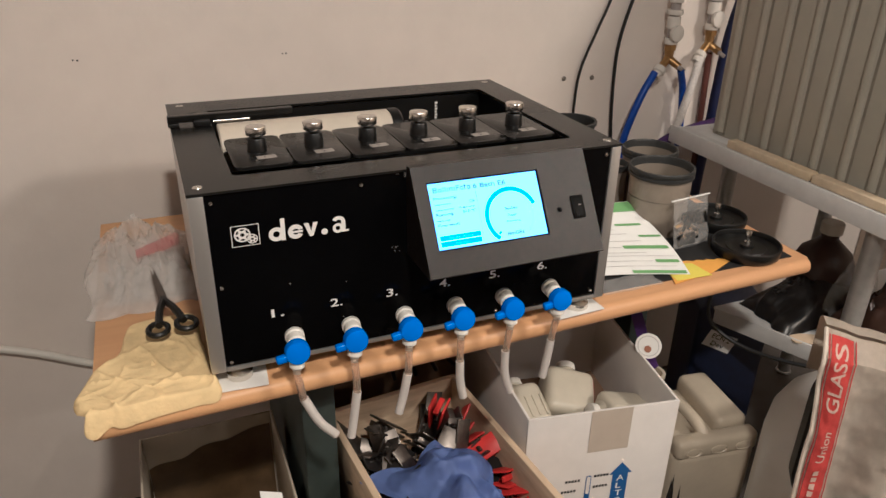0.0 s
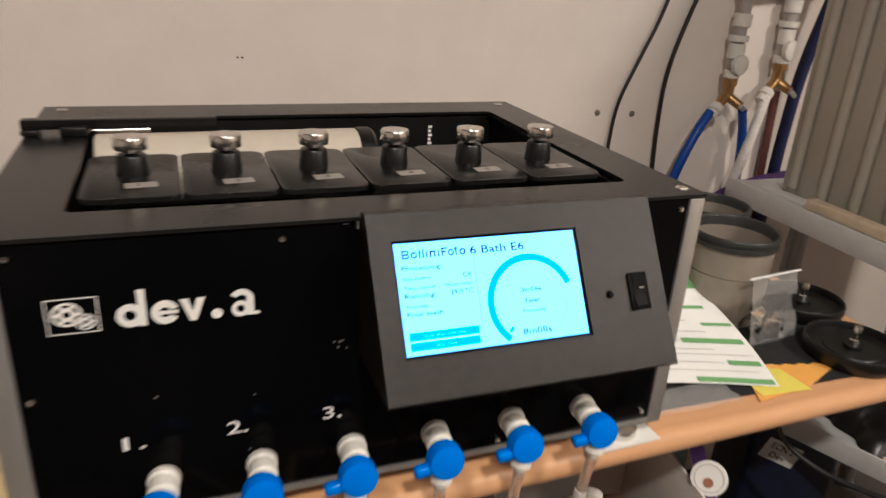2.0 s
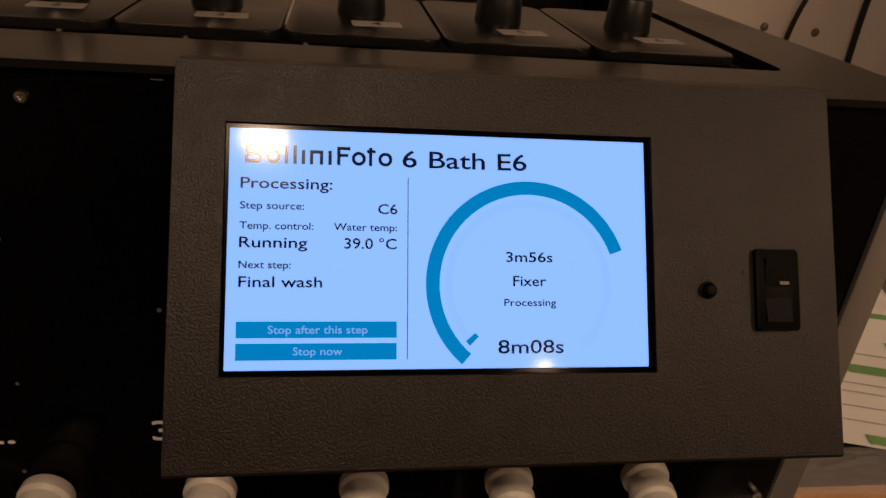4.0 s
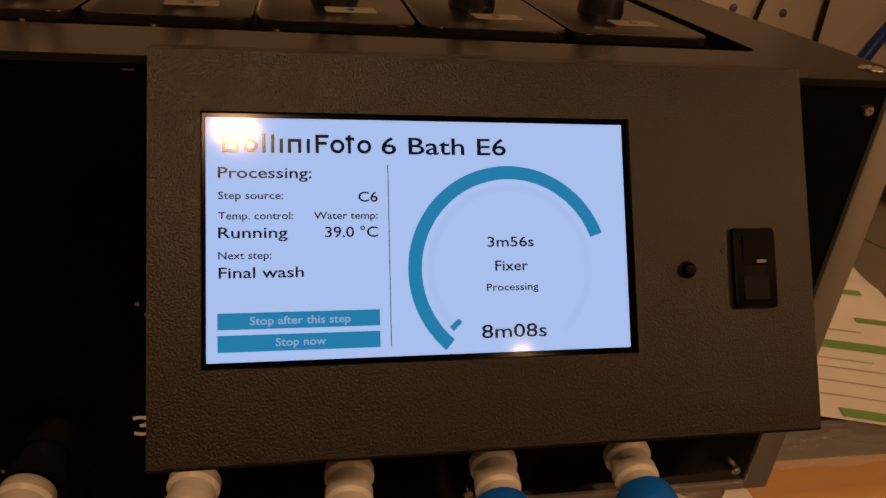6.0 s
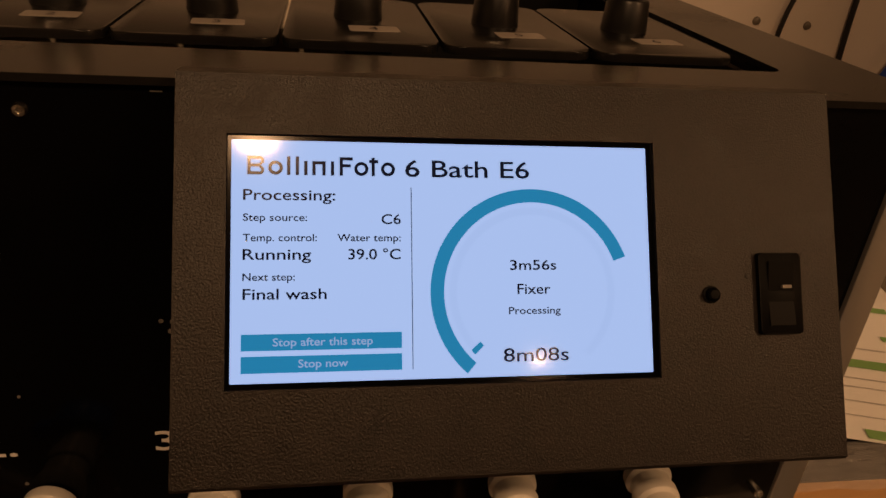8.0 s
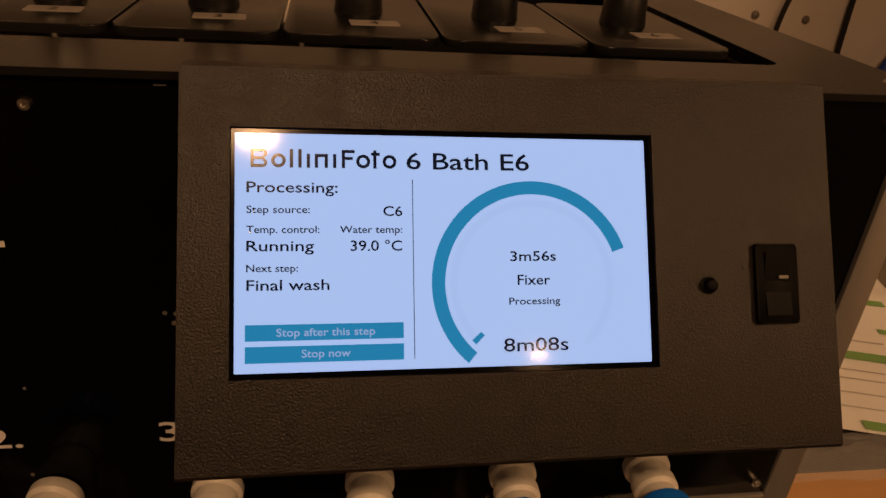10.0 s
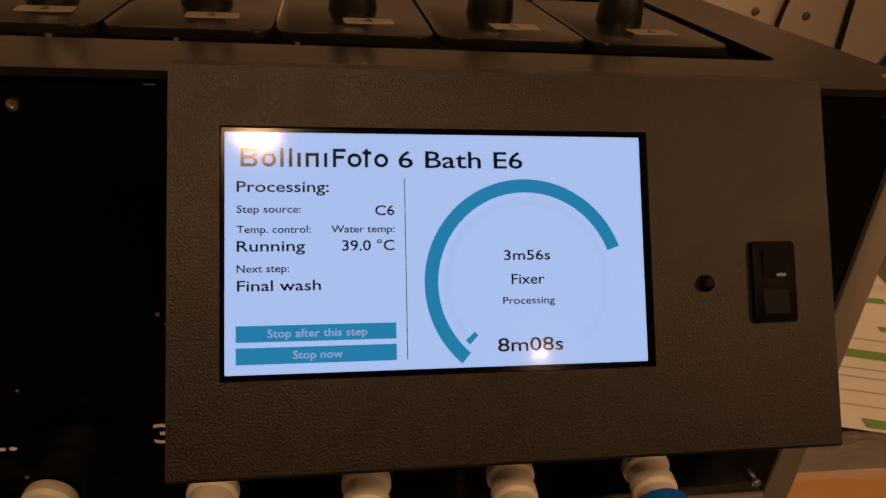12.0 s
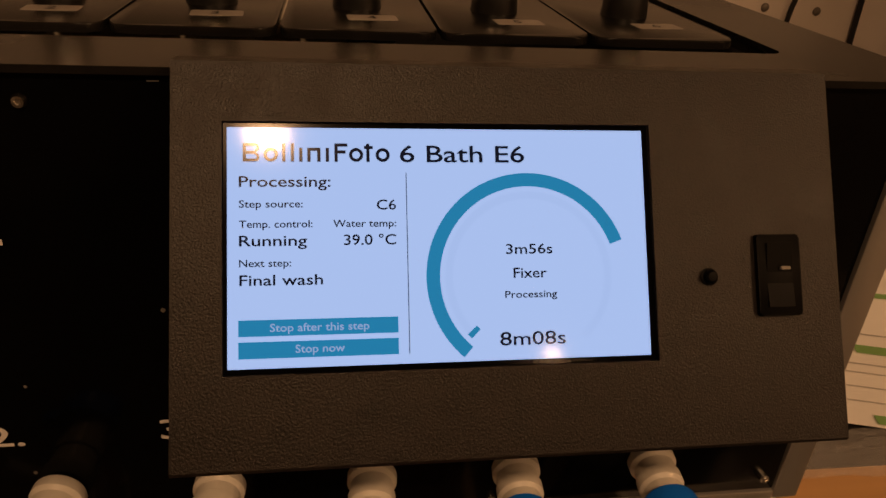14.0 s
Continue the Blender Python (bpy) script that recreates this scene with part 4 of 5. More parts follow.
tap(1.214, 0.688, 1.32, 1.000, "wall tap on white pipe with brass body")
tap(1.335, 0.688, 1.20, 1.030, "second brass wall tap on white pipe")
pl = thing("water_pipe", (1.28, 0.69, 1.21), "white and grey water pipe joining the taps", "pipe")
part("elbow", rod((1.20, 0.690, 1.215), (1.29, 0.690, 1.222), 0.0140, seg=18), PVC, pl)
part("grey_pipe", rod((1.29, 0.690, 1.222), (1.42, 0.690, 1.232), 0.0125, seg=18), GREYP, pl)
part("valve_lever", box(1.325, 1.352, 0.670, 0.700, 1.232, 1.246, 0.003), RUBBER, pl)
solid("blue_hose", hose([(1.166, 0.672, 0.985), (1.135, 0.664, 0.945), (1.108, 0.660, 0.890), (1.088, 0.660, 0.825), (1.08, 0.660, 0.76)], 0.0095, 12), BLUEH, (1.08, 0.66, 0.76), "bright blue water hose from the tap", "hose", "hoses")
solid("braided_hose", hose([(1.302, 0.672, 1.018), (1.285, 0.664, 0.965), (1.262, 0.660, 0.880), (1.238, 0.660, 0.795), (1.22, 0.660, 0.72)], 0.0105, 12), mat("white_braid", (0.72, 0.69, 0.66), 0.5, var=0.25, scale=260), (1.22, 0.66, 0.72), "white braided water hose from the tap", "hose", "hoses")
solid("blue_hose", hose([(1.236, 0.66, 0.988), (1.262, 0.675, 0.940), (1.276, 0.68, 0.87), (1.28, 0.68, 0.78)], 0.0090, 12), BLUEH, (1.28, 0.68, 0.78), "blue water hose hanging behind the braided one", "hose", "hoses")
solid("purple_hose", hose([(1.44, 0.655, 0.845), (1.365, 0.650, 0.843), (1.285, 0.640, 0.836), (1.20, 0.625, 0.822), (1.13, 0.61, 0.795), (1.08, 0.60, 0.77)], 0.0125, 12), PURPLE, (1.2, 0.63, 0.80), "dark purple hose curving along the wall", "hose", "hoses")
solid("navy_hose", hose([(1.415, 0.655, 1.28), (1.385, 0.672, 1.083), (1.381, 0.680, 0.936), (1.378, 0.680, 0.830), (1.37, 0.68, 0.62)], 0.0125, 12), NAVY, (1.37, 0.68, 0.62), "navy blue hose hanging in the corner", "hose", "hoses")
solid("brown_pipe", rod((1.350, 0.697, 1.02), (1.372, 0.697, 0.55), 0.0085, seg=14), BROWNP, (1.36, 0.7, 0.55), "thin dark brown pipe down the wall", "pipe")

# ================= rack with the radiator =================
GALV = mat("galvanised_steel", (0.42, 0.41, 0.39), 0.42, metal=0.6, var=0.2, scale=50, stain=(0.28, 0.26, 0.23), amount=0.5)
RACKW = mat("grey_white_enamel", (0.64, 0.64, 0.64), 0.5, var=0.10, scale=40, stain=(0.42, 0.38, 0.33), amount=0.5)
RIB = mat("beige_enamel", (0.38, 0.365, 0.30), 0.45, var=0.06, scale=30, stain=(0.44, 0.38, 0.30), amount=0.4)
rk = thing("shelf_rack", (1.45, 0.25, 0), "grey-white metal shelf rack with round galvanised posts", "rack")
part("front_beam", box(1.190, 1.222, -0.12, 0.607, 0.828, 0.860, 0.002), RACKW, rk)
part("shelf_plate", box(1.223, 1.80, -0.12, 0.607, 0.842, 0.857, 0.002), RACKW, rk)
part("beam_lip", box(1.186, 1.1895, -0.12, 0.607, 0.824, 0.866, 0.001), RACKW, rk)
for x, y in ((1.212, 0.010), (1.365, 0.560), (1.76, 0.56), (1.76, 0.01)):
    part("post", lathe([(0, 0), (0.024, 0), (0.024, 0.004), (0.0195, 0.006), (0.0195, 0.8265), (0, 0.8265)], (x, y, 0), seg=24), GALV, rk, "galvanised round post")
part("lower_beam", moved(box(0, 0.60, -0.006, 0.0, -0.040, 0.0, 0.001), pose(1.185, 0.335, 0.482, 0, 0, -67)), RACKW, rk)
part("lower_shelf", prism([(1.188, 0.345), (1.435, -0.235), (1.80, -0.235), (1.80, 0.345)], 0.470, 0.478), RACKW, rk)

GROOVE = mat("groove_strip", (0.22, 0.20, 0.16), 0.7, var=0.2)
rd = thing("radiator", (1.27, 0.1, 0.857), "beige ribbed metal radiator panel standing on the rack", "radiator")
part("panel", box(1.262, 1.300, -0.06, 0.540, 0.857, 1.50, 0.004), RIB, rd)
for k in range(8):
    y = 0.512 - 0.0715 * k
    bm = bmesh.new()
    sec = [(0.0, 0.0095), (-0.006, 0.0085), (-0.0085, 0.0045), (-0.0092, 0.0), (-0.0085, -0.0045), (-0.006, -0.0085), (0.0, -0.0095)]
    a = [bm.verts.new((1.2618 + dx, y + dy, 0.870)) for dx, dy in sec]
    b2 = [bm.verts.new((1.2618 + dx, y + dy, 1.49)) for dx, dy in sec]
    for i in range(len(sec) - 1):
        bm.faces.new((a[i], a[i + 1], b2[i + 1], b2[i]))
    bm.faces.new(a)
    bm.faces.new(b2[::-1])
    part("rib", bm, RIB, rd)
    if k < 8:
        # Flat darker strips along both feet of each rib, wider on one side.
        for g0, g1 in ((-0.0150, -0.0096), (0.0096, 0.0120)):
            part("groove", box(1.2606, 1.2619, y + g0, y + g1, 0.862, 1.495), GROOVE, rd)
FOAM = mat("yellowed_foam", (0.60, 0.50, 0.34), 0.6, var=0.15, scale=60, bump=0.3, stain=(0.42, 0.32, 0.16), amount=0.6)
for y0, y1, a in ((0.425, 0.185, 1.0), (0.178, -0.06, -1.0)):
    solid("foam_strip", box(1.205, 1.232, y1, y0, 0.8605, 0.879, 0.003, m=pose(0, 0, 0)), FOAM, (1.22, (y0 + y1) / 2, 0.8605), "yellowed foam strip lying along the rack's front", "strip", "foam strips")

# ================= below the table =================
CARD = mat("white_card", (0.66, 0.63, 0.60), 0.75, var=0.06, scale=30, bump=0.1, stain=(0.52, 0.47, 0.42), amount=0.3)
TAPE = mat("brown_tape", (0.50, 0.44, 0.36), 0.35, var=0.06, scale=40)
PRBLUE = mat("blue_print", (0.03, 0.10, 0.33), 0.6, var=0.1, scale=60)
CX = pose(0.477, -0.007, 0, 0, 0, -9.5)
CW, CD, CH = 0.275, 0.340, 0.600
ct = thing("cardboard_box", (0.60, 0.14, 0), "open white cardboard box with blue arrow print, holding bottles", "box")
part("front_wall", box(0, CW, 0, 0.005, 0, CH, 0.0012, m=CX), CARD, ct)
part("back_wall", box(0.0052, CW - 0.0052, CD - 0.005, CD, 0, CH - 0.02, m=CX), CARD, ct)
part("side_wall", box(0, 0.005, 0.0052, CD, 0, CH, 0.0012, m=CX @ pose(0, 0, 0, 0, 0, 4.0)), CARD, ct)
part("side_wall", box(CW - 0.005, CW, 0.0052, CD, 0, CH, 0.0012, m=CX), CARD, ct)
part("box_floor", box(0.0054, CW - 0.0054, 0.0054, CD - 0.0054, 0.42, 0.428, m=CX), mat("brown_card", (0.20, 0.13, 0.08), 0.8, var=0.15), ct, "brown card layer")
FACE = CX @ Matrix(((1, 0, 0, 0), (0, 0, -1, 0), (0, 1, 0, 0), (0, 0, 0, 1)))
part("tape", moved(box(0.113, 0.188, 0.512, 0.6003, 0.0004, 0.0010), FACE), TAPE, ct, "beige packing tape")
part("tape", moved(box(0.150, 0.210, 0.43, 0.56, -0.0056, -0.0052), FACE @ Matrix.Translation((0, 0, -CD + 0.0108 - 0.001))), TAPE, ct)
bm = flat([(0.168, 0.375), (0.198, 0.375), (0.198, 0.452), (0.205, 0.452), (0.183, 0.478), (0.161, 0.452), (0.168, 0.452)], 0.0006)
part("arrow_print", moved(bm, FACE), PRBLUE, ct, "blue arrow print", smooth=False)
for k, ch in enumerate("ALTO"):
    bm = moved(letters(ch, 0.0135, 0.0135 if ch != "L" else 0.010, 0.0010), Matrix.Translation((0.1765, 0.4365 - 0.0180 * k, 0)))
    part("printed_letter", moved(bm, FACE), PRINT, ct, smooth=False)
bm = prism(rounded(0.117, 0.127, 0.395, 0.458, 0.0048), 0.0004, 0.0007)
part("thermometer_print", moved(bm, FACE), PRBLUE, ct)
part("thermometer_print", moved(prism(rounded(0.1185, 0.1255, 0.415, 0.456, 0.0033), 0.0008, 0.0010), FACE), CARD, ct)
part("thermometer_print", moved(lathe([(0, 0.0008), (0.0095, 0.0008), (0.0095, 0.0004)], (0.122, 0.392, 0), seg=20), FACE), PRBLUE, ct)
for x0, y in ((0.078, 0.447), (0.132, 0.452), (0.072, 0.424), (0.132, 0.427)):
    for k in range(5):
        part("text_bar", moved(rect(x0 + 0.0058 * k, x0 + 0.0042 + 0.0058 * k, y, y + 0.0055, 0.0006), FACE), INK, ct)

BOT = mat("translucent_white_plastic", (0.53, 0.49, 0.39), 0.4, var=0.08, scale=40, stain=(0.46, 0.40, 0.30), amount=0.4)


def bottle(m, w, d, h, label, ribs=0, label_red=False):
    o = thing("chemical_bottle", m.translation, label, "bottle", "bottles in the box")
    part("body", box(-w / 2, w / 2, -d / 2, d / 2, 0, h * 0.80, min(w, d) * 0.22, m=m, seg=4), BOT, o)
    part("shoulder", moved(lathe([(min(w, d) * 0.44, h * 0.76), (min(w, d) * 0.30, h * 0.83), (min(w, d) * 0.22, h * 0.86), (min(w, d) * 0.20, h * 0.90), (0, h * 0.90)], (0, 0, 0), seg=24), m), BOT, o)
    c = part("cap", moved(lathe([(0, h * 0.885), (min(w, d) * 0.27, h * 0.885), (min(w, d) * 0.27, h * 0.99), (min(w, d) * 0.24, h), (0, h)], (0, 0, 0), seg=24), m), WHITE, o)
    for k in range(ribs):
        part("rib", box(-w * 0.36 + w * 0.72 * k / max(1, ribs - 1) - 0.0022, -w * 0.36 + w * 0.72 * k / max(1, ribs - 1) + 0.0022, -d / 2 - 0.002, -d / 2 + 0.004, h * 0.12, h * 0.5, 0.001, m=m), BOT, o)
    if label_red:
        part("label", box(w / 2 - 0.0005, w / 2 + 0.0006, -d * 0.33, d * 0.33, h * 0.12, h * 0.70, m=m), mat("red_label", (0.30, 0.06, 0.05), 0.6, var=0.3, scale=200), o, "dark red printed label")
        for k in range(6):
            part("text_bar", box(w / 2 + 0.0007, w / 2 + 0.0010, -d * 0.28, d * (0.1 + 0.03 * (k % 3)), h * (0.18 + 0.08 * k), h * (0.205 + 0.08 * k), m=m), PAPER, o)


bottle(pose(0.545, 0.088, 0.474, -72, 0, -4), 0.082, 0.078, 0.120, "white translucent plastic bottle lying in the box", 5)
bottle(pose(0.622, 0.098, 0.478, -68, 14, -22), 0.098, 0.074, 0.125, "white translucent bottle with dark red label in the box", 0, True)
bottle(pose(0.760, 0.050, 0.487, -14, -74, 10), 0.070, 0.066, 0.120, "white ribbed plastic bottle on its side in the box", 6)
solid("paper_scrap", moved(sheet(lambda u, v: Vector((0.055 * u, 0.045 * v, 0.006 * math.sin(3 * u) + 0.004 * v)), 8, 6, 0.0006), CX @ pose(0.105, 0.022, 0.4285, 0, 0, 20)), PAPER, (0.60, 0.03, 0.43), "white paper scrap among the bottles", "paper")

# deep wooden crate with clips and a glove
OLDWOOD = mat("rough_pale_wood", (0.56, 0.44, 0.29), 0.75, var=0.30, scale=70, stretch=(0.12, 1, 1), bump=0.35, bscale=160, stain=(0.20, 0.14, 0.08), amount=0.6, per=0.12)
OLDWOODY = mat("rough_pale_wood_side", (0.57, 0.45, 0.30), 0.75, var=0.30, scale=70, stretch=(1, 0.12, 1), bump=0.35, bscale=160, stain=(0.20, 0.14, 0.08), amount=0.6, per=0.12)
cr = thing("wooden_crate", (0.31, 0.02, 0), "deep rough pale wooden crate filled with film clips", "crate")
KX = pose(0.180, 0.186, 0, 0, 0, 5.5)
KW, KD, KH = 0.262, 0.400, 0.550
for k, (z0, z1) in enumerate(((0.0, 0.18), (0.182, 0.36), (0.362, 0.55))):
    part("board", box(0, KW, 0, 0.012, z0, z1, 0.0015, m=KX), OLDWOOD, cr)
    part("board", box(0, 0.012, -KD, -0.0005, z0, z1, 0.0015, m=KX), OLDWOODY, cr)
    part("board", box(KW - 0.012, KW, -KD, -0.0005, z0, z1, 0.0015, m=KX), OLDWOODY, cr)
    part("board", box(0, KW, -KD - 0.0125, -KD - 0.0005, z0, z1, 0.0015, m=KX), OLDWOOD, cr)
part("crate_floor", box(0.0125, KW - 0.0125, -KD, -0.0005, 0.430, 0.440, m=KX), OLDWOOD, cr)
CLIPB = mat("black_clip", (0.014, 0.013, 0.013), 0.35, var=0.2)


def clip(m, material, label, long=0.085, w=0.032):
    o = thing("film_clip", m.translation, label, "clip", "film clips")
    part("jaw", box(-w / 2, w / 2, 0.004, 0.0075, 0, long, 0.0012, m=m @ pose(0, 0, 0, -5)), material, o)
    part("jaw", box(-w / 2, w / 2, -0.0075, -0.004, 0, long, 0.0012, m=m @ pose(0, 0, 0, 5)), material, o)
    part("lip", box(-w / 2, w / 2, -0.005, 0.005, long - 0.014, long - 0.009, 0.001, m=m), material, o)
    part("spring", moved(lathe([(0.0030, -w * 0.3), (0.0055, -w * 0.3), (0.0055, w * 0.3), (0.0030, w * 0.3), (0.0030, -w * 0.3)], (0, 0, 0), (1, 0, 0), 14), m @ pose(0, 0, long * 0.45)), STEEL, o)
    part("hook", moved(hose([(0, 0, 0.0), (0, 0, -0.012), (0.006, 0, -0.020), (0.012, 0, -0.014), (0.010, 0, -0.006)], 0.0022, 8, 4), m), material, o)


random.seed(11)
for k in range(48):
    u, v = 0.028 + 0.165 * random.random(), -0.028 - 0.250 * random.random()
    z = 0.448 + 0.045 * random.random()
    mt, lb = ((STEEL, "worn steel film clip in the crate"), (CLIPB, "black film clip in the crate"), (STEEL, "worn steel film clip in the crate"))[k % 3]
    clip(KX @ pose(u, v, z, random.uniform(20, 80), random.uniform(-40, 40), random.uniform(0, 360)), mt, lb, 0.070 + 0.02 * random.random(), 0.022 + 0.012 * random.random())
for x, y, z, rx, ry, rz in ((0.190, -0.055, 0.490, 10, -15, 40), (0.212, -0.085, 0.470, 35, 30, 75), (0.205, -0.105, 0.470, 60, 25, 60), (0.210, -0.165, 0.465, 65, 20, 20), (0.185, -0.150, 0.478, 55, -30, 100), (0.215, -0.215, 0.460, 70, 10, 40), (0.200, -0.245, 0.465, 60, -20, 0), (0.215, -0.285, 0.462, 66, 15, 30)):
    clip(KX @ pose(x, y, z, rx, ry, rz), REDM, "red plastic film clip in the crate", 0.085, 0.036)

GLOVE = mat("blue_nitrile", (0.19, 0.26, 0.62), 0.5, var=0.10, scale=60, bump=0.25, bscale=120)


def glove():
    bm = bmesh.new()
    n = 60
    g = []
    for j in range(n + 1):
        row = []
        for i in range(n + 1):
            u, v = i / n * 2 - 1, j / n * 2 - 1
            ang = math.atan2(v, u)
            rad = min(1.0, math.hypot(u, v))
            out = 0.82 + 0.16 * math.sin(ang * 3 + 0.8) + 0.10 * math.sin(ang * 5 + 2)
            x, y = u * out * 0.082, v * out * 0.112
            fold = 0.010 * math.sin(34 * x + 26 * y + 4 * nz(x * 18, y * 18, 3)) + 0.009 * nz(x * 26, y * 26, 6) + 0.005 * abs(nz(x * 60, y * 60, 1))
            z = 0.048 * max(0, 1 - rad ** 2.2) + 1.3 * fold * (0.3 + 0.7 * (1 - rad ** 3))
            row.append(bm.verts.new((x, y, z)))
        g.append(row)
    for j in range(n):
        for i in range(n):
            bm.faces.new((g[j][i], g[j][i + 1], g[j + 1][i + 1], g[j + 1][i]))
    bmesh.ops.solidify(bm, geom=bm.faces[:], thickness=0.0012)
    return moved(bm, KX @ pose(0.128, -0.236, 0.530, 4, 0, 25))


solid("nitrile_glove", glove(), GLOVE, KX @ Vector((0.108, -0.222, 0.500)), "crumpled blue nitrile glove lying on the clips", "glove")

# jerrycan
JUG = mat("cloudy_plastic", (0.52, 0.46, 0.35), 0.38, var=0.12, scale=25, stain=(0.48, 0.42, 0.30), amount=0.6)
jg = thing("jerrycan", (0.985, 0.14, 0), "cloudy translucent plastic jerrycan with moulded handle", "jerrycan")
JM = pose(0.985, 0.145, 0, 0, 0, -8)
part("body", box(-0.098, 0.098, -0.105, 0.115, 0, 0.345, 0.026, m=JM, seg=4), JUG, jg)
part("liquid_band", box(-0.0985, 0.0985, -0.1055, 0.1155, 0.02, 0.22, 0.028, m=JM, seg=4), mat("bluish_liquid", (0.36, 0.35, 0.36), 0.35, var=0.2, scale=20), jg)
part("handle", moved(hose([(-0.042, 0.100, 0.330), (-0.040, 0.088, 0.368), (-0.034, 0.020, 0.381), (-0.026, -0.045, 0.378), (-0.020, -0.085, 0.356)], 0.0135, 14), JM), JUG, jg)
part("shoulder_ridge", box(-0.096, 0.096, -0.1055, -0.066, 0.325, 0.372, 0.013, m=JM, seg=3), JUG, jg)
part("shoulder_ridge", box(0.020, 0.096, -0.062, 0.113, 0.325, 0.382, 0.016, m=JM, seg=3), JUG, jg)
for k in (-1, 0, 1):
    part("moulded_flute", moved(lathe([(0, 0.0015), (0.010, 0.0012), (0.0165, 0.0), (0.0185, 0.002), (0.0195, 0.0)], (0.058 * k, 0, 0), seg=24), JM @ pose(0, -0.1058, 0.346, 90, 0, 0) @ Matrix.Diagonal((1, 0.55, 1, 1))), JUG, jg)
nk = part("neck", moved(lathe([(0.030, 0.36), (0.030, 0.385), (0.026, 0.39), (0.026, 0.415), (0.030, 0.416), (0.030, 0.424), (0.023, 0.424), (0.021, 0.37), (0, 0.37)], (-0.068, 0.078, 0), seg=28), JM), JUG, jg)
part("screw_ring", moved(lathe([(0.0262, 0.396), (0.0285, 0.398), (0.0285, 0.402), (0.0262, 0.404)], (-0.068, 0.078, 0), seg=28), JM), JUG, nk)

# round tag on a purple strap
tg = thing("round_tag", (0.786, 0.075, 0.60), "round white tag with brown print on a purple strap", "tag")
d = Vector((-0.66, -0.66, 0.36)).normalized()
part("disc", lathe([(0, 0), (0.0240, 0), (0.0245, 0.001), (0.0240, 0.002), (0, 0.002)], (0.786, 0.093, 0.613), d, 36), PAPER, tg)
part("printed_blot", lathe([(0, 0.0022), (0.0045, 0.0022), (0.0072, 0.0024), (0.0070, 0.0021)], Vector((0.786, 0.093, 0.613)) + d * 0.0005 + Vector((-0.0015, -0.0015, -0.0055)), d, 7), mat("brown_print", (0.30, 0.14, 0.08), 0.6), tg)
part("printed_ring", lathe([(0.0200, 0.0021), (0.0200, 0.0025), (0.0185, 0.0025), (0.0185, 0.0021)], (0.786, 0.093, 0.613), d, 36), GREYLINE, tg)
bm = sheet(lambda u, v: Vector((0.735 + 0.075 * v + 0.034 * u, 0.140 - 0.035 * v + 0.016 * u, 0.735 - 0.20 * v + 0.004 * math.sin(6 * v))), 3, 14, 0.0015)
part("strap", bm, mat("purple_webbing", (0.08, 0.03, 0.19), 0.7, var=0.2, scale=300), tg, "purple webbing strap")
solid("cable_box", box(0.80, 0.90, 0.36, 0.45, 0.0, 0.58, 0.008), DARKRIM, (0.85, 0.4, 0), "dark plastic case standing under the table", "case")

# navy tank with a written label
NTANK = mat("navy_plastic", (0.012, 0.016, 0.045), 0.45, var=0.25, scale=40)
nt = thing("chemical_tank", (1.17, 0.40, 0), "dark navy plastic tank with a handwritten label", "tank")
NM = pose(1.265, 0.365, 0, 0, 0, -24)
part("body", box(-0.075, 0.11, 0.0, 0.18, 0, 0.440, 0.012, m=NM, seg=3), NTANK, nt)
LM = NM @ Matrix(((1, 0, 0, 0), (0, 0, -1, -0.0012), (0, 1, 0, 0), (0, 0, 0, 1))) @ pose(-0.010, 0.345, 0, 0, 0, -22)
lbm = part("label", moved(prism([(-0.040, -0.024), (0.038, -0.024), (0.038, 0.026), (-0.040, 0.024)], 0, 0.0006), LM), PAPER, nt, "white handwritten label")
part("written_line", moved(letters("ECN 2", 0.014, 0.052, 0.0009), LM @ Matrix.Translation((-0.028, 0.004, 0))), INK, nt, smooth=False)
part("written_line", moved(letters("Dev", 0.014, 0.036, 0.0009), LM @ Matrix.Translation((-0.020, -0.017, 0))), INK, nt, smooth=False)

# white drum with a tap
DRUMW = mat("white_drum_plastic", (0.84, 0.84, 0.81), 0.42, var=0.06, scale=20, stain=(0.50, 0.48, 0.42), amount=0.4)
dr = thing("plastic_drum", (1.112, -0.10, 0), "large white plastic drum with a small tap", "drum")
part("body", lathe([(0, 0), (0.122, 0), (0.130, 0.01), (0.130, 0.43), (0.124, 0.480), (0.104, 0.525), (0.070, 0.560), (0.030, 0.578), (0, 0.580)], (1.112, -0.100, 0), seg=48), DRUMW, dr)
part("tap_body", rod((1.040, -0.185, 0.44), (1.000, -0.225, 0.44), 0.020, 0.018, 20), WHITE, dr)
for k in range(3):
    part("tap_slot", box(-0.003, 0.003, -0.010, 0.010, -0.0015, 0.0015, m=pose(1.004 + 0.012 * k, -0.206 + 0.004 * k, 0.4595, 0, 0, 30)), INK, dr)

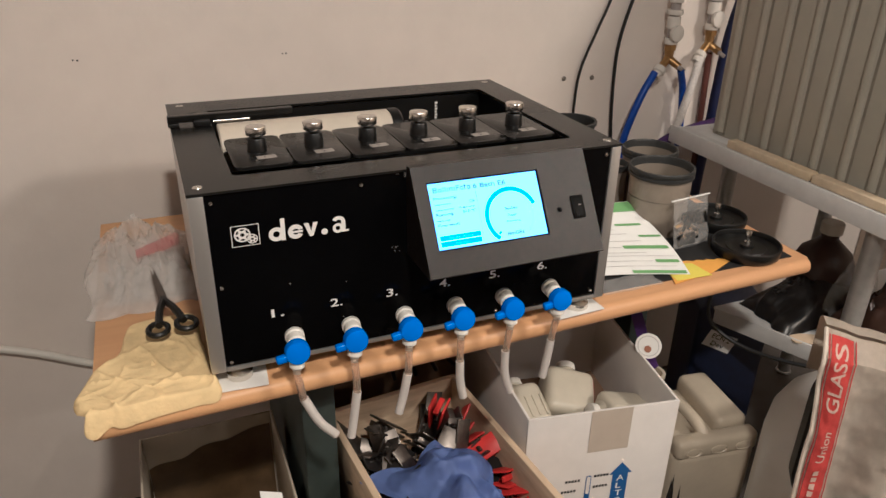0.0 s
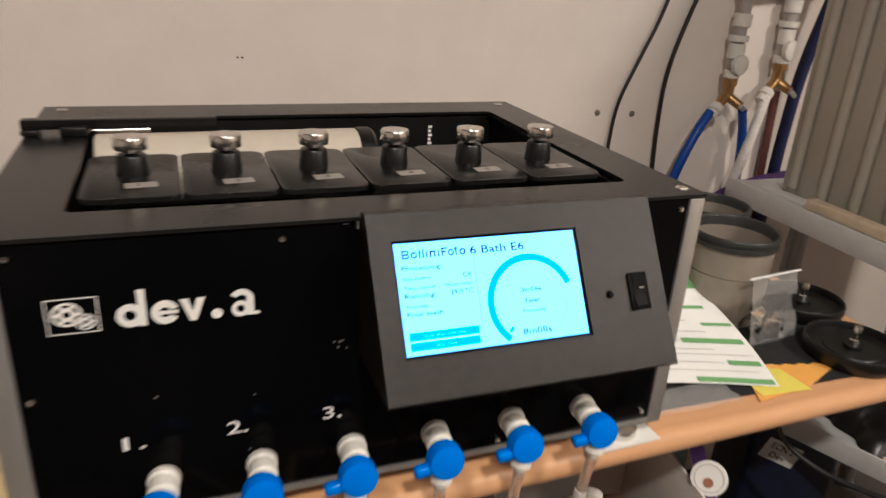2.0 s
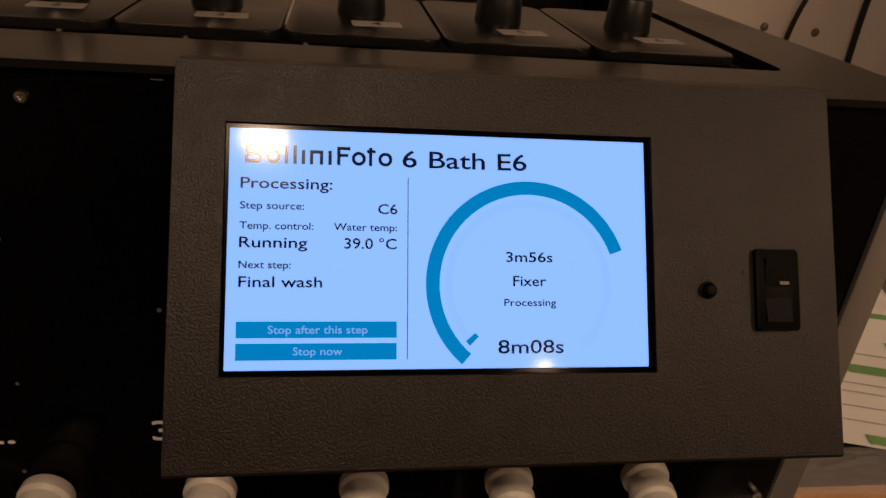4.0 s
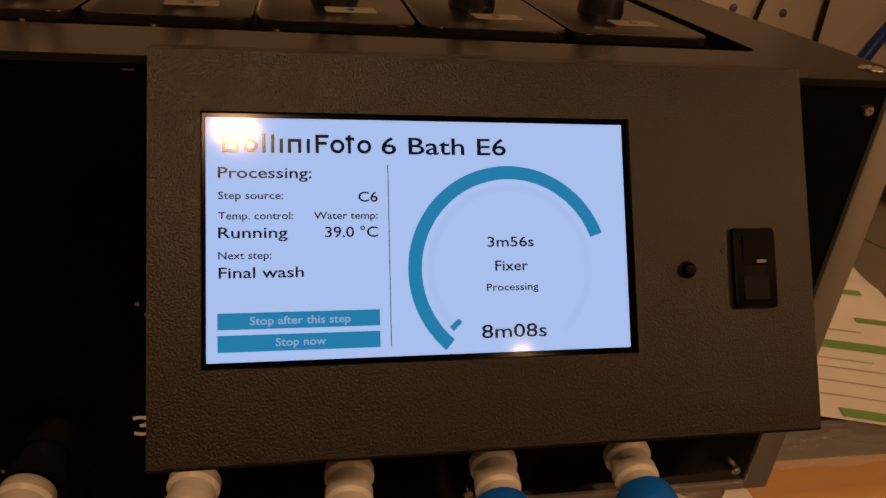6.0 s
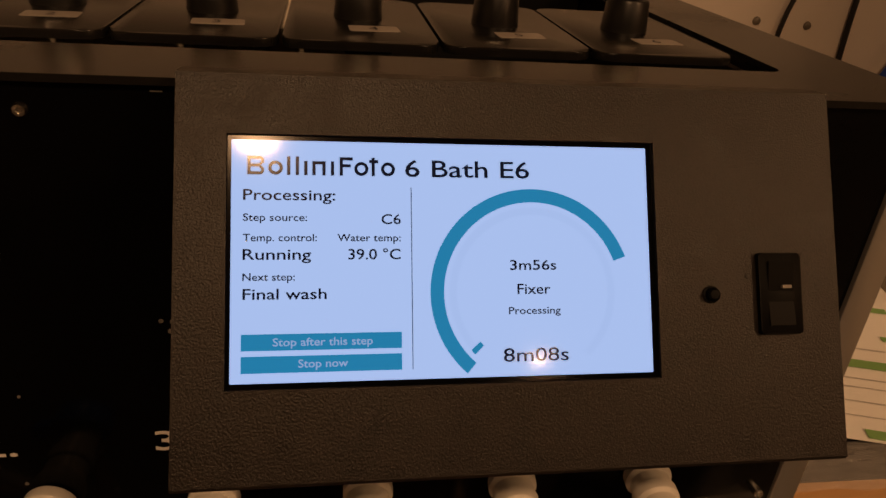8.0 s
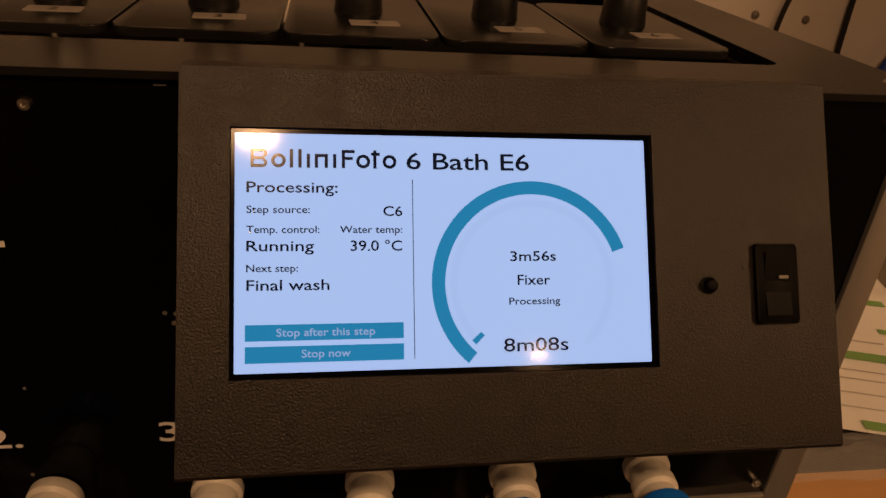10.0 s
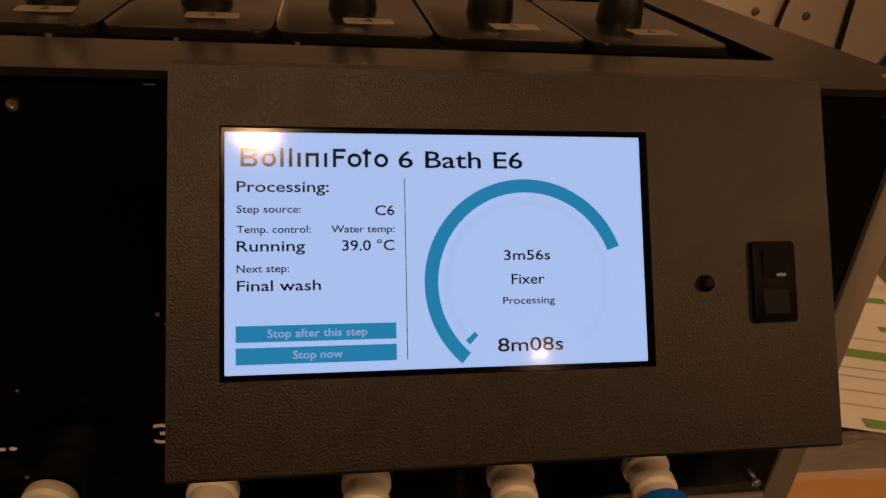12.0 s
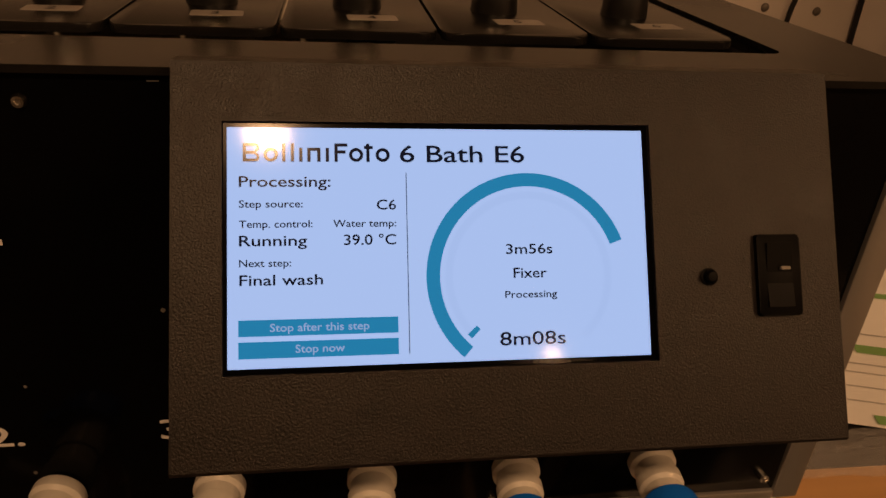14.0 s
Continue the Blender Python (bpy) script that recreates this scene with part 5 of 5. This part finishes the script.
# brown bags on the lower shelf
BROWNB = mat("brown_plastic_bag", (0.040, 0.020, 0.012), 0.38, var=0.3, scale=20, bump=0.6, bscale=30)
for x0, x1, y0, y1, h, sd in ((1.345, 1.56, -0.04, 0.170, 0.19, 5.0), (1.40, 1.66, -0.16, 0.06, 0.26, 8.0)):
    solid("brown_bag", crumple(x0, x1, y0, y1, 0.4785, h, sd, 34, 0.0, 1.0, 0.35), BROWNB, ((x0 + x1) / 2, (y0 + y1) / 2, 0.4785), "shiny dark brown plastic bag on the lower shelf", "bag", "brown bags")
solid("dark_bag", crumple(1.255, 1.56, 0.175, 0.335, 0.4785, 0.11, 14.0, 30, 0.0, 1.0, 0.35), mat("black_sheet", (0.012, 0.011, 0.011), 0.3, var=0.3, scale=30, bump=0.4, bscale=40), (1.40, 0.25, 0.4785), "crumpled black plastic bag at the back of the shelf", "bag")
bb = thing("brown_bottle", (1.44, 0.28, 0.4785), "brown bottle with a pale cap on the lower shelf", "bottle")
part("body", lathe([(0, 0), (0.068, 0), (0.071, 0.004), (0.071, 0.11), (0.058, 0.140), (0.030, 0.165), (0.020, 0.175), (0.020, 0.190), (0, 0.190)], (1.44, 0.28, 0.4785), seg=36), BROWNB, bb)
part("cap", lathe([(0, 0.189), (0.025, 0.189), (0.026, 0.191), (0.026, 0.213), (0.024, 0.216), (0, 0.216)], (1.44, 0.28, 0.4785), seg=30), BOT, bb, "pale screw cap")
part("clear_wrapper", moved(crumple(-0.085, 0.085, -0.012, 0.012, 0.0, 0.19, 51.0, 24, 0.0, 1.0, 0.4), pose(1.44, 0.185, 0.479)), FILM, bb, "clear film wrapper")
solid("card_tag", moved(prism(rounded(-0.035, 0.035, -0.020, 0.020, 0.012), 0, 0.003), pose(1.285, 0.150, 0.4785, 0, 0, -30)), mat("tan_card", (0.62, 0.50, 0.34), 0.7), (1.285, 0.150, 0.4785), "tan card tag with a hole on the shelf", "tag")
solid("shelf_cable", hose([(1.06, 0.235, 0.62), (1.07, 0.235, 0.53), (1.11, 0.17, 0.49), (1.16, 0.06, 0.50), (1.21, -0.02, 0.53), (1.24, -0.05, 0.60)], 0.0045, 8), CABLE, (1.1, 0.2, 0.5), "thin black cable looping under the rack", "cable")

# chair with a tea towel over its back
chb = thing("black_chair", (1.16, -0.22, 0), "black chair with a rounded backrest beside the rack", "chair")
DK = mat("black_vinyl", (0.013, 0.013, 0.013), 0.5, var=0.2, scale=100)
CHM = pose(0.96, -0.17, 0, 0, 0, -40)
part("backrest", moved(prism(rounded(-0.030, 0.300, 0.40, 0.700, 0.07, 8), -0.018, 0.018, r=0.006), CHM @ Matrix(((1, 0, 0, 0), (0, 0, -1, 0), (0, 1, 0, 0), (0, 0, 0, 1)))), DK, chb)
part("stem", box(0.09, 0.15, 0.0, 0.03, 0.18, 0.46, 0.006, m=CHM), DK, chb)
part("seat", box(-0.08, 0.32, -0.40, 0.02, 0.18, 0.23, 0.02, m=CHM, seg=3), DK, chb)
part("column", rod(CHM @ Vector((0.12, -0.2, 0.03)), CHM @ Vector((0.12, -0.2, 0.185)), 0.025), DK, chb)
part("base", lathe([(0, 0), (0.20, 0), (0.20, 0.012), (0.03, 0.035), (0, 0.035)], CHM @ Vector((0.12, -0.2, 0)), seg=40), DK, chb)
TOWEL = mat("off_white_linen", (0.70, 0.63, 0.53), 0.9, var=0.12, scale=90, bump=0.5, bscale=700, stain=(0.46, 0.40, 0.31), amount=0.6)
TRED = mat("red_woven_band", (0.42, 0.045, 0.030), 0.9, var=0.15, scale=200, bump=0.5, bscale=700)
TINK = mat("pale_woven_thread", (0.55, 0.40, 0.33), 0.9, var=0.2, scale=300)


def towel_at(u, v, lift=0.0):
    """u across the width, v from the fold down the front."""
    x = -0.035 + 0.30 * u + 0.006 * nz(u * 3, v * 3, 2) + 0.004 * v
    fold = 0.010 * math.sin(u * 17 + 1.5 * v) * min(1, v * 3) + 0.006 * nz(u * 9, v * 7, 4) + 0.0025 * nz(u * 30, v * 22, 7)
    z = 0.758 - 0.320 * v - 0.050 * u
    y = -0.030 - 0.030 * v - fold - lift + 0.040 * max(0, 1 - v * 12)
    return CHM @ Vector((x, y, z))


tw = thing("tea_towel", CHM @ Vector((0, -0.04, 0.55)), "off-white linen tea towel with red woven band, over a chair", "towel")
part("cloth", sheet(lambda u, v: towel_at(u, v), 50, 50, 0.002), TOWEL, tw)
part("back_fall", sheet(lambda u, v: towel_at(u, 0) + CHM.to_3x3() @ Vector((0, 0.006 + 0.050 * min(1, 4 * v), 0.003 - 0.14 * max(0, v - 0.15))), 30, 12, 0.002), TOWEL, tw)
part("hem", hose([towel_at(0.0, k / 10) for k in range(11)], 0.0035, 8, 3), TOWEL, tw)
part("red_band", sheet(lambda u, v: towel_at(0.030 + 0.110 * u, 0.012 + 0.97 * v, 0.0030), 14, 50), TRED, tw, "red woven band")
for u in (0.017, 0.148):
    part("thin_stripe", sheet(lambda s, v: towel_at(u + 0.006 * s, 0.012 + 0.97 * v, 0.0028), 2, 40), TRED, tw)


def mirror_rows(text, v0, v1, u0, u1):
    """Letters that climb the band, read from below."""
    bm = letters(text, 1.0, 1.0, 0.0)
    bmesh.ops.subdivide_edges(bm, edges=bm.edges[:], cuts=1)
    for w in bm.verts:
        a, b2 = w.co.x, min(1.1, max(-0.35, w.co.y))
        w.co = towel_at(u0 + (u1 - u0) * (1 - b2), v1 - (v1 - v0) * a, 0.0045)
    part("woven_word", bm, TINK, tw, "pale woven lettering")


mirror_rows("GLASS", 0.03, 0.36, 0.046, 0.114)
mirror_rows("Union", 0.47, 0.66, 0.058, 0.104)
for k in range(5):
    part("text_bar", sheet(lambda u, v: towel_at(0.066 + 0.030 * u, 0.715 + 0.046 * k + 0.034 * v, 0.0045), 3, 4), TINK, tw)

# tub with dark stains, black bag, cables under the table
TUB = mat("stained_grey_tub", (0.46, 0.41, 0.32), 0.5, var=0.15, scale=20, stain=(0.14, 0.10, 0.05), amount=0.6)
tb = thing("plastic_tub", (-0.03, 0.12, 0), "stained grey plastic tub under the table", "tub")
def tub_wall(x0, x1, y0, y1, nm="tub_wall"):
    part(nm, box(x0, x1, y0, y1, 0, 0.50, 0.001), TUB, tb)
tub_wall(-0.135, -0.131, -0.05, 0.300)
tub_wall(0.096, 0.100, -0.05, 0.300)
tub_wall(-0.1305, 0.0955, 0.296, 0.300)
tub_wall(-0.1305, 0.0955, -0.05, -0.046)
part("tub_floor", box(-0.1305, 0.0955, -0.0455, 0.2955, 0.28, 0.29), TUB, tb)
RUST = mat("dark_brown_residue", (0.11, 0.07, 0.028), 0.5, var=0.5, scale=30, stain=(0.16, 0.11, 0.05), amount=0.7)
part("residue", sheet(lambda u, v: Vector((-0.128 + 0.220 * u, 0.2945, 0.291 + v * (0.14 + 0.045 * u + 0.035 * nz(u * 3, 1, 3)))), 24, 4), RUST, tb, "dark brown dried residue")
part("residue", sheet(lambda u, v: Vector((-0.1295, 0.294 - 0.30 * u, 0.291 + v * (0.13 - 0.08 * u + 0.012 * nz(u * 5, 1, 8)))), 24, 4), RUST, tb, "dark brown dried residue")
for x, y, r, h in ((0.005, 0.14, 0.060, 0.10), (-0.07, 0.06, 0.050, 0.06)):
    solid("black_pot", lathe([(0, 0), (r, 0), (r * 1.04, h), (r * 0.97, h), (r * 0.94, 0.01), (0, 0.01)], (x, y, 0.2905), seg=36), DARKRIM, (x, y, 0.2905), "black plastic pot inside the tub", "pot", "black pots")
solid("white_card", moved(prism([(0, 0), (0.035, 0.0), (0.045, 0.075), (0.012, 0.09)], 0, 0.001), pose(0.045, 0.03, 0.44, 40, 0, 10)), PAPER, (0.06, 0.05, 0.44), "white card leaning in the tub", "card")
solid("black_bag", moved(crumple(-0.022, 0.022, -0.11, 0.10, 0.0, 0.40, 31.0, 24), pose(0.085 + 0.022, 0.20, 0.0)), mat("black_film", (0.010, 0.010, 0.010), 0.25, var=0.3), (0.1, 0.2, 0.0), "black plastic bag hanging by the table leg", "bag")
for k in range(5):
    x = 0.19 + 0.05 * k
    solid("loose_cable", hose([(x, 0.40, 0.62 + 0.02 * (k % 2)), (x + 0.05, 0.36, 0.50 + 0.02 * k), (x + 0.11, 0.37, 0.56), (x + 0.17, 0.42, 0.50 - 0.02 * k), (x + 0.20, 0.44, 0.40)], 0.0045, 8), CABLE, (x, 0.4, 0.5), "loose black cable behind the crate", "cable", "loose cables")
solid("storage_box", box(0.20, 0.56, 0.46, 0.68, 0, 0.46, 0.006), mat("brown_carton", (0.22, 0.15, 0.09), 0.8, var=0.15), (0.38, 0.57, 0), "brown cardboard carton behind the crate", "box")
solid("storage_box", box(0.62, 0.80, 0.44, 0.66, 0, 0.50, 0.006), mat("grey_case", (0.20, 0.19, 0.18), 0.6, var=0.15), (0.7, 0.55, 0), "grey case standing behind the cardboard box", "box")

solid("black_wrap", crumple(0.772, 0.812, -0.075, 0.010, 0.0, 0.36, 41.0, 22), mat("black_wrap_film", (0.010, 0.010, 0.010), 0.25, var=0.3), (0.79, -0.03, 0), "black plastic wrap stuffed beside the jerrycan", "wrap")
